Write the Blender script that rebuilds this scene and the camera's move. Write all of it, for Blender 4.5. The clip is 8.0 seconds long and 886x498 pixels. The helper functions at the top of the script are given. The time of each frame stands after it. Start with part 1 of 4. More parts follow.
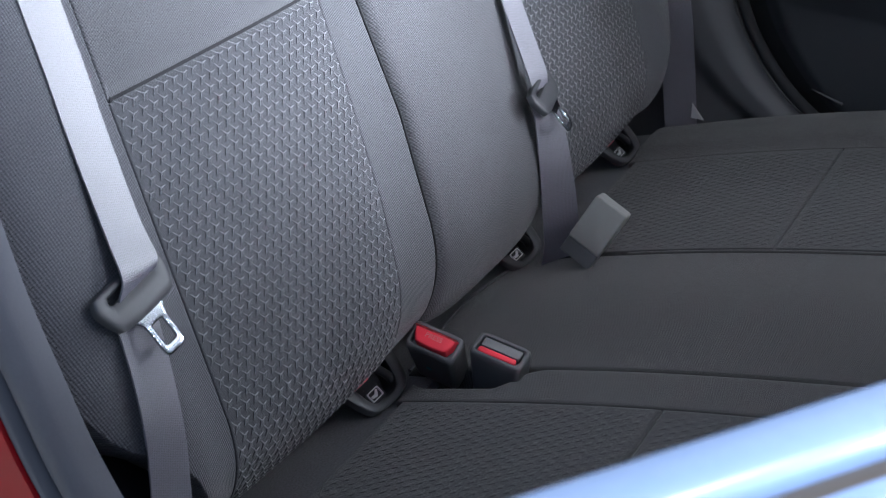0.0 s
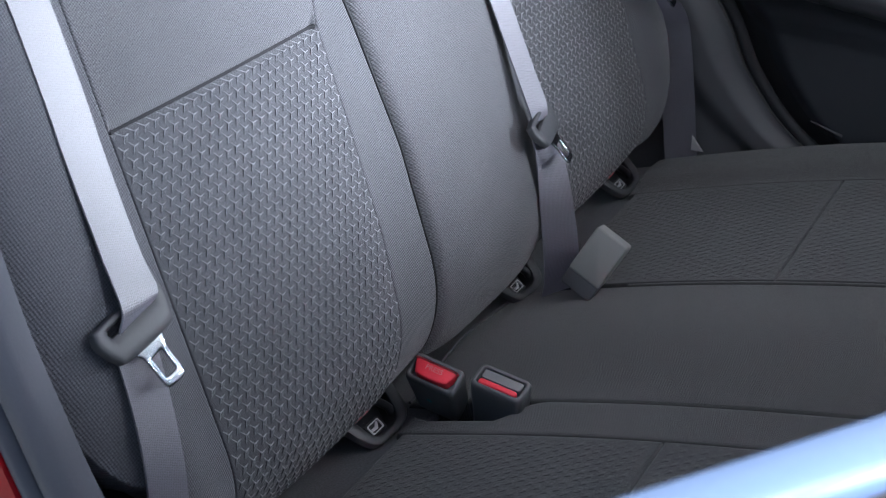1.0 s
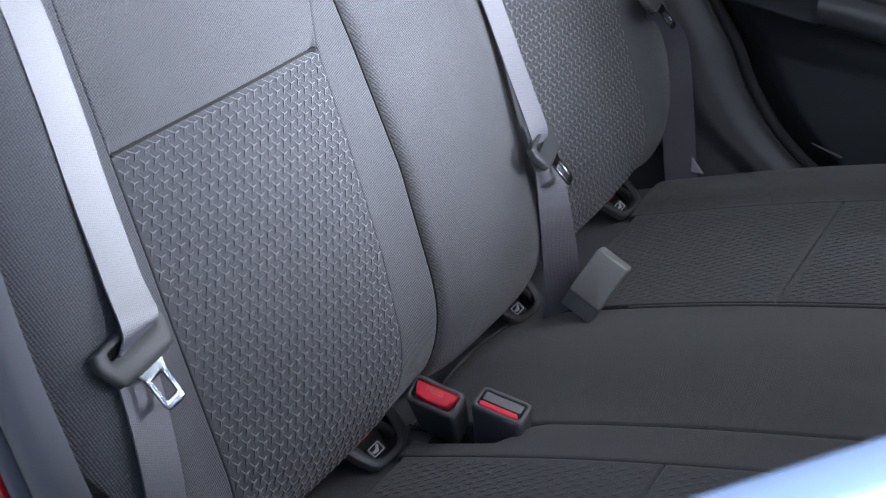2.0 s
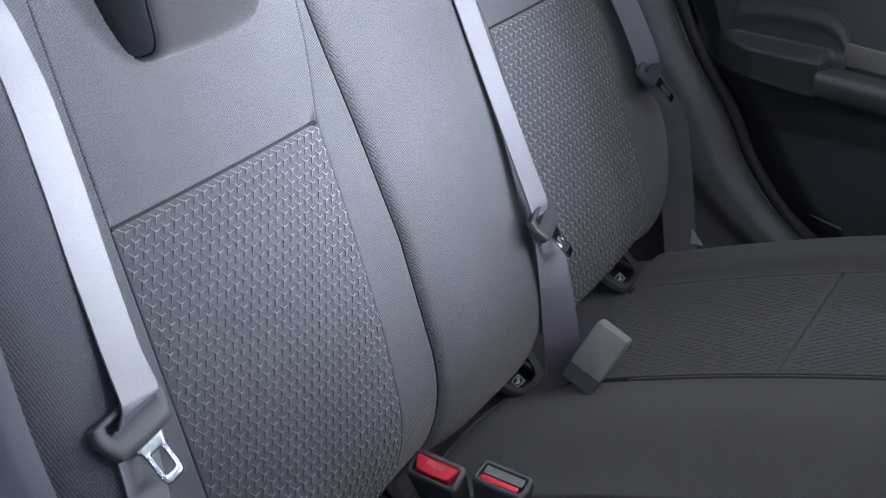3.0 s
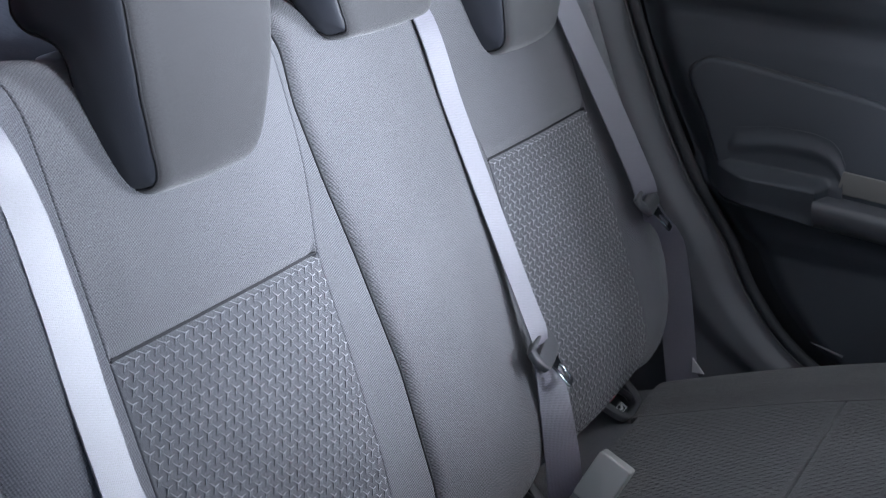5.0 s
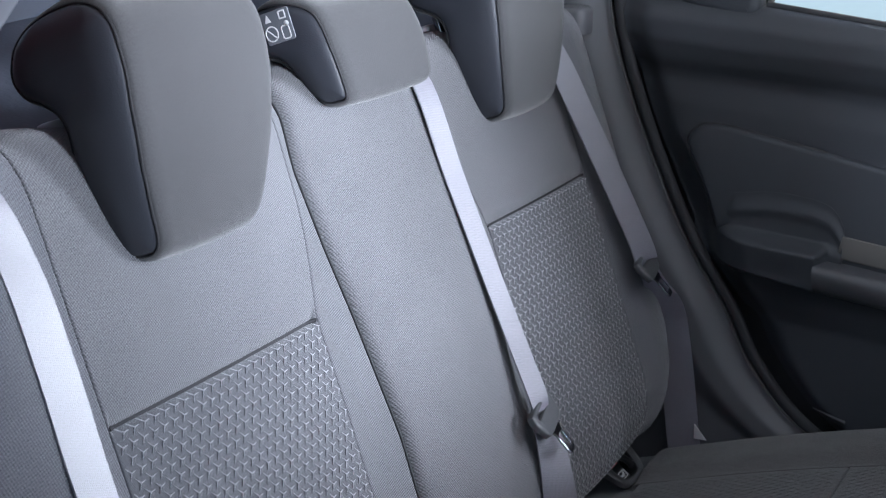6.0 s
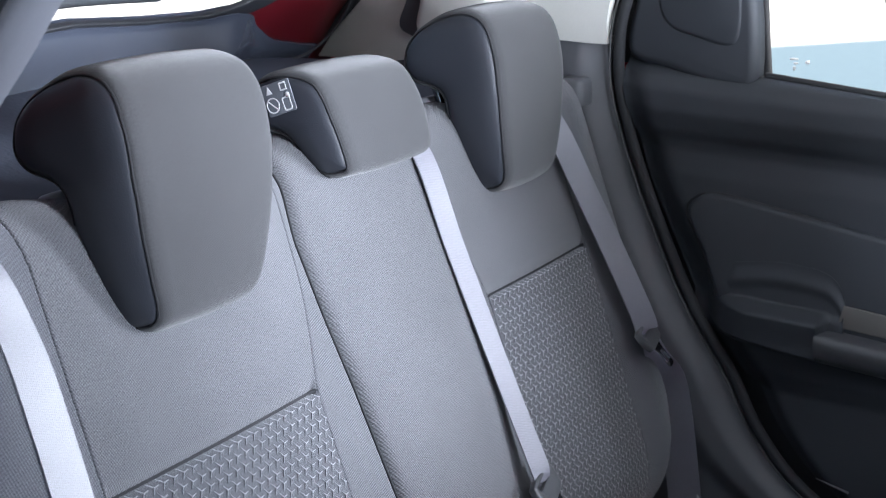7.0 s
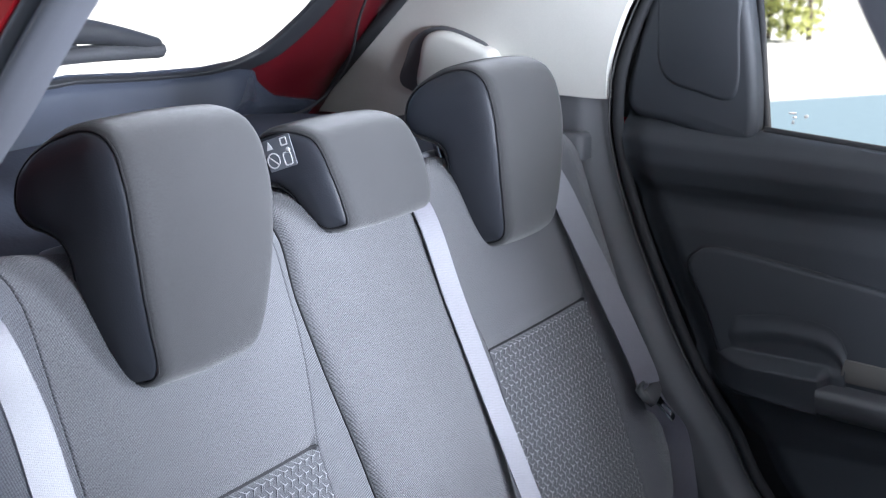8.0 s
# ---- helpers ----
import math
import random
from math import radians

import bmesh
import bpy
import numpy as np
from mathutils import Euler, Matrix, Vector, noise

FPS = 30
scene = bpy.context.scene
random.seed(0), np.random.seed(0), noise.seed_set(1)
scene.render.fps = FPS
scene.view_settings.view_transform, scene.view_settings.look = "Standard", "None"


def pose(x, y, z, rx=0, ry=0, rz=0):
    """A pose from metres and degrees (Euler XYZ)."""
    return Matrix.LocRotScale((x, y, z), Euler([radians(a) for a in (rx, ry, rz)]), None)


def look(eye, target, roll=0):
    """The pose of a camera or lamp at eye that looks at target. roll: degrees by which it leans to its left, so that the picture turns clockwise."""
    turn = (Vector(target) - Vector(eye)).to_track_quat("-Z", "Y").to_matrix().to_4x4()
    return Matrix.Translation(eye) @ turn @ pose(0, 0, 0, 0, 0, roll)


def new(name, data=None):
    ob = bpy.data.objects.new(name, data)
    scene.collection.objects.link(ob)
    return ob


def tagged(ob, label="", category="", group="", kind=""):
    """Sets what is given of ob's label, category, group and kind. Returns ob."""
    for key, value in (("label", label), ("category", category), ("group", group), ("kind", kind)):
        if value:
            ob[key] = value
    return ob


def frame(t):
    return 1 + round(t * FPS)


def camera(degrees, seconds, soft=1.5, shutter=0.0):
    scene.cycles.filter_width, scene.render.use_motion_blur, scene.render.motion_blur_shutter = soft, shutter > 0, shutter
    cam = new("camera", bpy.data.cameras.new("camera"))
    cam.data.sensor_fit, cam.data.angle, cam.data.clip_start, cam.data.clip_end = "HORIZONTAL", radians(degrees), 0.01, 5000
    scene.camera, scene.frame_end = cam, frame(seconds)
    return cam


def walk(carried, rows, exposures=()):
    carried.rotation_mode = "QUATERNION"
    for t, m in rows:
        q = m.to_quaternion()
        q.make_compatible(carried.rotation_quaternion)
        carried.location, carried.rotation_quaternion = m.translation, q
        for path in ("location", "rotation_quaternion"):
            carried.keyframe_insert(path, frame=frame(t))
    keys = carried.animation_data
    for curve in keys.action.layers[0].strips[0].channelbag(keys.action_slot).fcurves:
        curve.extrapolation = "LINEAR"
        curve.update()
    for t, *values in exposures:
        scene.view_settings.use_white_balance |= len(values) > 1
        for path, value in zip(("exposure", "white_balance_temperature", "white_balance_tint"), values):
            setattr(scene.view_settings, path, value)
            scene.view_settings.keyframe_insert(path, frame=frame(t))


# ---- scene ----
# the camera stands on a tripod beside the open rear door and tilts up
cam = camera(33.56, 8.0, soft=1.1)
cam.data.dof.use_dof, cam.data.dof.focus_distance, cam.data.dof.aperture_fstop = True, 1.58, 13.0
EYE = (0.68, -1.383, 1.45)
# seconds, yaw, pitch, roll
ROWS = [
    (0.0, 27.937, -28.825, -0.445),
    (0.2, 27.940, -28.450, -0.440),
    (0.5, 27.944, -27.984, -0.430),
    (0.7, 27.942, -27.784, -0.425),
    (1.0, 27.938, -27.581, -0.415),
    (1.2, 27.935, -27.452, -0.405),
    (2.3, 27.890, -25.990, -0.275),
    (2.5, 27.872, -25.316, -0.240),
    (3.0, 27.842, -23.888, -0.170),
    (3.5, 27.800, -22.528, -0.085),
    (4.0, 27.770, -21.416, -0.010),
    (4.5, 27.746, -20.148, 0.045),
    (4.7, 27.734, -19.605, 0.085),
    (5.8, 27.678, -16.785, 0.295),
    (6.0, 27.667, -16.244, 0.315),
    (6.5, 27.655, -14.943, 0.385),
    (7.0, 27.652, -13.511, 0.440),
    (7.5, 27.647, -12.331, 0.505),
    (8.0, 27.642, -11.390, 0.575),
]
walk(cam, [(t, pose(*EYE, 90 + pitch, roll, yaw)) for t, yaw, pitch, roll in ROWS])

# ---- light ----
world = bpy.data.worlds.new("sky")
scene.world = world
world.use_nodes = True
wn = world.node_tree.nodes
sky = wn.new("ShaderNodeTexSky")
sky.sky_type = "NISHITA"
sky.sun_disc = False
SUN_EL, SUN_AZ = 60, 8   # degrees above the horizon; the way towards the sun, from +x towards +y
sky.sun_elevation = radians(SUN_EL)
sky.sun_rotation = radians(90 - SUN_AZ)
wn["Background"].inputs[1].default_value = 0.075
world.node_tree.links.new(sky.outputs[0], wn["Background"].inputs[0])

sun = new("sun", bpy.data.lights.new("sun", "SUN"))
sun.data.energy = 5.0
sun.data.angle = radians(0.5)
sun.data.color = (1.0, 0.95, 0.88)
to_sun = Vector((math.cos(radians(SUN_EL)) * math.cos(radians(SUN_AZ)), math.cos(radians(SUN_EL)) * math.sin(radians(SUN_AZ)), math.sin(radians(SUN_EL))))
sun.matrix_world = look((0, 0, 6), Vector((0, 0, 6)) - to_sun)
scene.view_settings.exposure = 1.38


def window_light(name, at, to, w, h, power, color):
    """Sky light in a window's opening."""
    lamp = new(name, bpy.data.lights.new(name, "AREA"))
    lamp.data.shape, lamp.data.size, lamp.data.size_y = "RECTANGLE", w, h
    lamp.data.energy, lamp.data.color = power, color
    lamp.matrix_world = look(at, to)
    return lamp


window_light("windscreen_light", (1.70, 0.55, 1.30), (-0.1, -0.2, 0.95), 0.5, 0.30, 52, (0.78, 0.85, 1.0))
window_light("front_window_light", (1.35, -0.62, 1.29), (-0.15, -0.20, 1.0), 0.4, 0.32, 30, (0.75, 0.83, 1.0))



# ---- materials ----
def material(name, color, rough=0.6, metal=0.0, spec=0.5):
    m = bpy.data.materials.new(name)
    m.use_nodes = True
    b = m.node_tree.nodes["Principled BSDF"]
    b.inputs["Base Color"].default_value = (*color, 1)
    b.inputs["Roughness"].default_value = rough
    b.inputs["Metallic"].default_value = metal
    b.inputs["Specular IOR Level"].default_value = spec
    return m, m.node_tree.nodes, m.node_tree.links, b


def node(nodes, kind, **inputs):
    n = nodes.new(kind)
    for key, value in inputs.items():
        n.inputs[key.replace("_", " ")].default_value = value
    return n


def vary(m, nodes, links, b, color, coord, scale, amount, fine_scale, fine, bump=0.0, dist=0.001):
    """Broad and fine variation of a base colour, and a bump from the fine one."""
    broad = node(nodes, "ShaderNodeTexNoise", Scale=scale, Detail=4.0)
    small = node(nodes, "ShaderNodeTexNoise", Scale=fine_scale, Detail=3.0)
    links.new(coord, broad.inputs["Vector"])
    links.new(coord, small.inputs["Vector"])
    add = nodes.new("ShaderNodeMath")
    add.operation = "MULTIPLY_ADD"
    links.new(broad.outputs[0], add.inputs[0])
    add.inputs[1].default_value = amount
    scaled = nodes.new("ShaderNodeMath")
    scaled.operation = "MULTIPLY_ADD"
    links.new(small.outputs[0], scaled.inputs[0])
    scaled.inputs[1].default_value = fine
    scaled.inputs[2].default_value = 1.0 - 0.5 * (amount + fine)
    links.new(scaled.outputs[0], add.inputs[2])
    tint = nodes.new("ShaderNodeVectorMath")
    tint.operation = "SCALE"
    tint.inputs[0].default_value = color
    links.new(add.outputs[0], tint.inputs["Scale"])
    links.new(tint.outputs[0], b.inputs["Base Color"])
    if bump:
        bn = node(nodes, "ShaderNodeBump", Strength=bump, Distance=dist)
        links.new(small.outputs[0], bn.inputs["Height"])
        links.new(bn.outputs[0], b.inputs["Normal"])
    return tint


def plastic(name, color, rough=0.55, grain=900, bump=0.25, spec=0.5):
    m, nodes, links, b = material(name, color, rough, spec=spec)
    co = nodes.new("ShaderNodeTexCoord").outputs["Object"]
    vary(m, nodes, links, b, color, co, 9, 0.16, grain, 0.12, bump, 0.0006)
    return m


def weave(name, color, pitch=0.0016, depth=0.5, contrast=0.5, rough=0.95, skew=0.5, sheen=0.25, grain=2.2, coat_bump=True):
    """Woven cloth: dots in staggered rows, from the metric UV map."""
    m, nodes, links, b = material(name, color, rough, spec=0.2)
    uv = nodes.new("ShaderNodeUVMap").outputs[0]
    wob = node(nodes, "ShaderNodeTexNoise", Scale=60.0, Detail=2.0)
    links.new(uv, wob.inputs["Vector"])
    shift = nodes.new("ShaderNodeVectorMath")
    shift.operation = "MULTIPLY_ADD"
    links.new(wob.outputs["Color"], shift.inputs[0])
    shift.inputs[1].default_value = (pitch * 0.3,) * 3
    links.new(uv, shift.inputs[2])
    sep = nodes.new("ShaderNodeSeparateXYZ")
    links.new(shift.outputs[0], sep.inputs[0])

    def wave(ax, ay):
        a = nodes.new("ShaderNodeMath")
        a.operation = "MULTIPLY"
        links.new(sep.outputs[0], a.inputs[0])
        a.inputs[1].default_value = ax * 2 * math.pi / pitch
        c = nodes.new("ShaderNodeMath")
        c.operation = "MULTIPLY_ADD"
        links.new(sep.outputs[1], c.inputs[0])
        c.inputs[1].default_value = ay * 2 * math.pi / pitch
        links.new(a.outputs[0], c.inputs[2])
        s = nodes.new("ShaderNodeMath")
        s.operation = "SINE"
        links.new(c.outputs[0], s.inputs[0])
        return s

    w1, w2 = wave(1.0, skew), wave(-skew, 1.0)
    mix = nodes.new("ShaderNodeMath")
    mix.operation = "ADD"
    links.new(w1.outputs[0], mix.inputs[0])
    links.new(w2.outputs[0], mix.inputs[1])
    # colour: broad wear, yarn noise and the weave
    broad = node(nodes, "ShaderNodeTexNoise", Scale=14.0, Detail=5.0)
    yarn = node(nodes, "ShaderNodeTexNoise", Scale=620.0, Detail=2.0)
    links.new(uv, broad.inputs["Vector"])
    links.new(uv, yarn.inputs["Vector"])
    total = None
    for src, k in ((broad, 0.22), (yarn, grain), (mix, 0.13 * contrast)):
        mad = nodes.new("ShaderNodeMath")
        mad.operation = "MULTIPLY_ADD"
        links.new(src.outputs[0], mad.inputs[0])
        mad.inputs[1].default_value = k
        if total is None:
            mad.inputs[2].default_value = 1.0 - 0.5 * (0.22 + grain)
        else:
            links.new(total.outputs[0], mad.inputs[2])
        total = mad
    tint = nodes.new("ShaderNodeVectorMath")
    tint.operation = "SCALE"
    tint.inputs[0].default_value = color
    links.new(total.outputs[0], tint.inputs["Scale"])
    links.new(tint.outputs[0], b.inputs["Base Color"])
    bn = node(nodes, "ShaderNodeBump", Strength=depth, Distance=pitch * 0.25)
    links.new(mix.outputs[0], bn.inputs["Height"])
    links.new(bn.outputs[0], b.inputs["Normal"])
    if coat_bump:
        links.new(bn.outputs[0], b.inputs["Coat Normal"])
    b.inputs["Sheen Weight"].default_value = sheen
    b.inputs["Sheen Roughness"].default_value = 0.5
    return m


SEAT_CLOTH = weave("seat_cloth", (0.098, 0.099, 0.105), pitch=0.0025, depth=0.4, contrast=0.9, grain=2.0)
RIB_CLOTH = weave("ribbed_cloth", (0.095, 0.097, 0.107), pitch=0.0026, depth=0.4, contrast=0.9, skew=0.25, grain=1.3)
STRIP_CLOTH = weave("strip_cloth", (0.086, 0.088, 0.094), pitch=0.0026, depth=0.45, contrast=1.1, skew=0.3, grain=1.4)
PATTERN_CLOTH = weave("pattern_cloth", (0.072, 0.074, 0.081), pitch=0.0019, depth=0.4, contrast=0.7, grain=1.6)
THREAD = weave("raised_thread", (0.22, 0.223, 0.235), pitch=0.001, depth=0.1, rough=0.45, grain=1.0)
THREAD.node_tree.nodes["Principled BSDF"].inputs["Coat Weight"].default_value = 0.8
THREAD.node_tree.nodes["Principled BSDF"].inputs["Coat Roughness"].default_value = 0.36
THREAD.node_tree.nodes["Principled BSDF"].inputs["Specular IOR Level"].default_value = 0.9
# cushion cloth, pattern and thread: backrest fabrics darkened for the low seat's shade
SHADED_CUSHION_CLOTH = weave("shaded_cushion_cloth", (0.042, 0.042, 0.043), pitch=0.0018)
HEADREST_CLOTH = weave("headrest_cloth", (0.039, 0.039, 0.0405), pitch=0.0014, depth=0.2, contrast=0.4, grain=0.9)
SHADED_CUSHION_PATTERN = weave("shaded_cushion_pattern_cloth", (0.041, 0.042, 0.044), pitch=0.0014, depth=0.4)
SHADED_CUSHION_THREAD = weave("shaded_cushion_raised_thread", (0.075, 0.077, 0.082), pitch=0.001, depth=0.2)
FLAP_CLOTH = weave("flap_cloth", (0.07, 0.072, 0.08), pitch=0.001, depth=0.15, contrast=0.3)
VINYL = plastic("black_vinyl", (0.029, 0.032, 0.040), 0.48, 700, 0.3, spec=0.45)
SEAM = plastic("seam_thread", (0.013, 0.013, 0.015), 0.9)
BELT = weave("belt_webbing", (0.075, 0.068, 0.098), pitch=0.0021, depth=0.7, contrast=1.6, rough=0.5, skew=0.12, grain=2.0, coat_bump=False)
BELT.node_tree.nodes["Principled BSDF"].inputs["Specular IOR Level"].default_value = 0.6
BELT.node_tree.nodes["Principled BSDF"].inputs["Coat Weight"].default_value = 1.0
BELT.node_tree.nodes["Principled BSDF"].inputs["Coat IOR"].default_value = 2.45
BELT.node_tree.nodes["Principled BSDF"].inputs["Coat Roughness"].default_value = 0.52
BELT.node_tree.nodes["Principled BSDF"].inputs["Sheen Weight"].default_value = 0.25
BELT.node_tree.nodes["Principled BSDF"].inputs["Sheen Tint"].default_value = (0.75, 0.72, 1.0, 1.0)
TONGUE = plastic("tongue_plastic", (0.06, 0.062, 0.066), 0.45)
BUCKLE = plastic("buckle_plastic", (0.10, 0.102, 0.107), 0.35)
RED_BUTTON = plastic("red_plastic", (0.85, 0.045, 0.07), 0.35, 500, 0.1)
PALE_RED = plastic("worn_red_plastic", (0.75, 0.25, 0.25), 0.4)
DARK = plastic("black_plastic", (0.018, 0.019, 0.022), 0.45)
DOOR_PLASTIC = plastic("door_plastic", (0.037, 0.041, 0.048), 0.5, 700, 0.4, spec=0.35)
GREY_PLASTIC = plastic("grey_trim_plastic", (0.088, 0.090, 0.098), 0.6, 700, 0.3)
# grey trim plastic lightened to show sky light from the open door
SKYLIT_PLASTIC = plastic("skylit_guide_plastic", (0.26, 0.27, 0.29), 0.3, 500, 0.1)
CREAM = plastic("cream_trim", (0.64, 0.63, 0.585), 0.75, 500, 0.15)
RUBBER = plastic("rubber_seal", (0.02, 0.021, 0.024), 0.8, 400, 0.1)
# black moulding; the blue of the reflected sky is put into its base colour
SKY_TINT_TRIM = plastic("sky_tinted_moulding", (0.075, 0.12, 0.22), 0.24, 300, 0.02, spec=0.5)
SILVER_TRIM = plastic("satin_silver_trim", (0.3, 0.3, 0.3), 0.4)
LABEL = plastic("printed_label", (0.13, 0.14, 0.155), 0.4)
PRINT = plastic("white_print", (0.62, 0.62, 0.62), 0.6)
CARPET = plastic("black_felt", (0.028, 0.031, 0.038), 1.0, 300, 1.0, spec=0.1)
FELT = plastic("blue_black_felt", (0.07, 0.08, 0.105), 1.0, 180, 1.0, spec=0.1)
CHROME = material("polished_steel", (0.36, 0.38, 0.41), 0.18, 1.0)[0]
# darker copy of the red car paint, with the tailgate's shade in it
SHADED_PAINT = plastic("shaded_red_paint", (0.07, 0.003, 0.006), 0.4, 500, 0.05, spec=0.3)
PAINT = material("red_car_paint", (0.45, 0.006, 0.014), 0.3, 0.0)[0]
PAINT.node_tree.nodes["Principled BSDF"].inputs["Coat Weight"].default_value = 0.5
GLASS = material("window_glass", (1, 1, 1), 0.0)[0]
GLASS.node_tree.nodes["Principled BSDF"].inputs["Transmission Weight"].default_value = 1.0
GLASS.node_tree.nodes["Principled BSDF"].inputs["IOR"].default_value = 1.02
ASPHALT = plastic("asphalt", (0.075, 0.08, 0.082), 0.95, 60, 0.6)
# asphalt paled and blued: the overexposed daylight is mixed into its colour
GLARE_ROAD = plastic("glare_paled_asphalt", (0.175, 0.255, 0.30), 0.95, 60, 0.6)
CONCRETE = plastic("pale_concrete", (0.5, 0.5, 0.48), 0.9, 40, 0.4)
LEAF = plastic("hedge_leaf", (0.36, 0.38, 0.12), 0.6, 20, 0.0)


# ---- helpers of the scene ----
def thing(name, label, category, group="", kind=""):
    return tagged(new(name), label, category, group, kind)


def part(name, me, mat, parent, label=""):
    """Link a mesh (or a bmesh) as one object under a thing or a part."""
    if isinstance(me, bmesh.types.BMesh):
        bm, me = me, bpy.data.meshes.new(name)
        bmesh.ops.recalc_face_normals(bm, faces=bm.faces)
        bm.to_mesh(me)
        bm.free()
    me.name = name
    if mat and not me.materials:
        me.materials.append(mat)
    ob = new(name, me)
    if parent is not None:
        ob.parent = parent
    if label:
        ob["label"] = label
    return ob


def make(verts, faces, uvs=None, smooth=True):
    me = bpy.data.meshes.new("mesh")
    me.from_pydata([tuple(float(c) for c in v) for v in verts], [], faces)
    layer = me.uv_layers.new(name="metric")
    if uvs is None:
        uvs = [(v[1], v[2] - 0.6 * v[0]) for v in verts]
    for loop in me.loops:
        layer.data[loop.index].uv = uvs[loop.vertex_index]
    bm = bmesh.new()
    bm.from_mesh(me)
    bmesh.ops.recalc_face_normals(bm, faces=bm.faces)
    bm.to_mesh(me)
    bm.free()
    if smooth:
        me.polygons.foreach_set("use_smooth", [True] * len(me.polygons))
        me.set_sharp_from_angle(angle=radians(50))
    return me


def curve(points, n=40, closed=False):
    """A Catmull-Rom curve through a few points."""
    p = [np.array(q, float) for q in points]
    out = []
    segs = len(p) if closed else len(p) - 1
    for i in range(segs):
        if closed:
            a, b, c, d = p[i - 1], p[i], p[(i + 1) % len(p)], p[(i + 2) % len(p)]
        else:
            a, b, c, d = p[max(i - 1, 0)], p[i], p[i + 1], p[min(i + 2, len(p) - 1)]
        k = max(2, round(n / segs))
        for j in range(k):
            t = j / k
            out.append(0.5 * (2 * b + (c - a) * t + (2 * a - 5 * b + 4 * c - d) * t * t + (3 * b - a - 3 * c + d) * t ** 3))
    if not closed:
        out.append(p[-1])
    return out


def lerp_curve(points, x):
    return float(np.interp(x, [q[0] for q in points], [q[1] for q in points]))


def smooth(x, a=0.0, b=1.0):
    t = min(1.0, max(0.0, (x - a) / (b - a)))
    return t * t * (3 - 2 * t)


def pad(at, nu, nv, thick, uv=None, down=None):
    """A closed pad: a front sheet at(a, b, 0) for a and b from 0 to 1, and a back at depth thick."""
    verts, uvs, faces = [], [], []
    for j in range(nv + 1):
        for i in range(nu + 1):
            a, b = i / nu, j / nv
            verts.append(at(a, b, 0.0))
            uvs.append(uv(a, b) if uv else None)
    w = nu + 1
    for j in range(nv):
        for i in range(nu):
            faces.append((j * w + i, j * w + i + 1, (j + 1) * w + i + 1, (j + 1) * w + i))
    rim = [(i, 0) for i in range(nu)] + [(nu, j) for j in range(nv)] + [(i, nv) for i in range(nu, 0, -1)] + [(0, j) for j in range(nv, 0, -1)]
    base = len(verts)
    for i, j in rim:
        verts.append(at(i / nu, j / nv, thick))
        uvs.append(uvs[j * w + i])
    m = len(rim)
    for k in range(m):
        i, j = rim[k]
        i2, j2 = rim[(k + 1) % m]
        faces.append((j * w + i, base + k, base + (k + 1) % m, j2 * w + i2))
    faces.append(tuple(range(base, base + m)))
    return make(verts, faces, uvs if uv else None)


def tube(points, radius, sides=8, closed=False, flat=1.0):
    """A round bar along a line of points."""
    pts = [Vector(p) for p in points]
    n = len(pts)
    verts, faces = [], []
    up = Vector((0.13, 0.2, 0.97))
    for i, p in enumerate(pts):
        d = (pts[(i + 1) % n] - pts[i - 1]) if closed else (pts[min(i + 1, n - 1)] - pts[max(i - 1, 0)])
        d.normalize()
        s = d.cross(up)
        if s.length < 1e-3:
            s = d.cross(Vector((1, 0, 0)))
        s.normalize()
        q = s.cross(d)
        r = radius(i / max(1, n - 1)) if callable(radius) else radius
        for k in range(sides):
            a = 2 * math.pi * k / sides
            verts.append(p + s * (r * math.cos(a)) + q * (r * flat * math.sin(a)))
    for i in range(n if closed else n - 1):
        j = (i + 1) % n
        for k in range(sides):
            k2 = (k + 1) % sides
            faces.append((i * sides + k, i * sides + k2, j * sides + k2, j * sides + k))
    if not closed:
        faces.append(tuple(range(sides)))
        faces.append(tuple(range((n - 1) * sides, n * sides)))
    return make(verts, faces)


def loft(loops, caps=True, uvs=None):
    """A skin over closed loops of equal length."""
    m = len(loops[0])
    verts = [v for lp in loops for v in lp]
    faces = []
    for i in range(len(loops) - 1):
        for k in range(m):
            k2 = (k + 1) % m
            faces.append((i * m + k, i * m + k2, (i + 1) * m + k2, (i + 1) * m + k))
    if caps:
        faces.append(tuple(range(m)))
        faces.append(tuple(range((len(loops) - 1) * m, len(loops) * m)))
    return make(verts, faces, uvs)


def slab(outline, to3, h0, h1, edge=0.003, steps=3):
    """A flat piece with rounded edges: an outline in a plane, between heights h0 and h1; to3(a, b, h) gives the place."""
    p = [np.array(q, float) for q in outline]
    n = len(p)
    area = sum(p[i][0] * p[(i + 1) % n][1] - p[(i + 1) % n][0] * p[i][1] for i in range(n))
    sgn = 1 if area > 0 else -1

    def inset(d):
        out = []
        for i in range(n):
            t = p[(i + 1) % n] - p[i - 1]
            t = t / (np.linalg.norm(t) + 1e-12)
            out.append(p[i] + sgn * d * np.array([-t[1], t[0]]))
        return out

    loops = [[to3(q[0], q[1], h0) for q in p]]
    for k in range(steps + 1):
        a = math.pi / 2 * k / steps
        loops.append([to3(q[0], q[1], h1 - edge * (1 - math.sin(a))) for q in inset(edge * (1 - math.cos(a)))])
    return loft(loops)


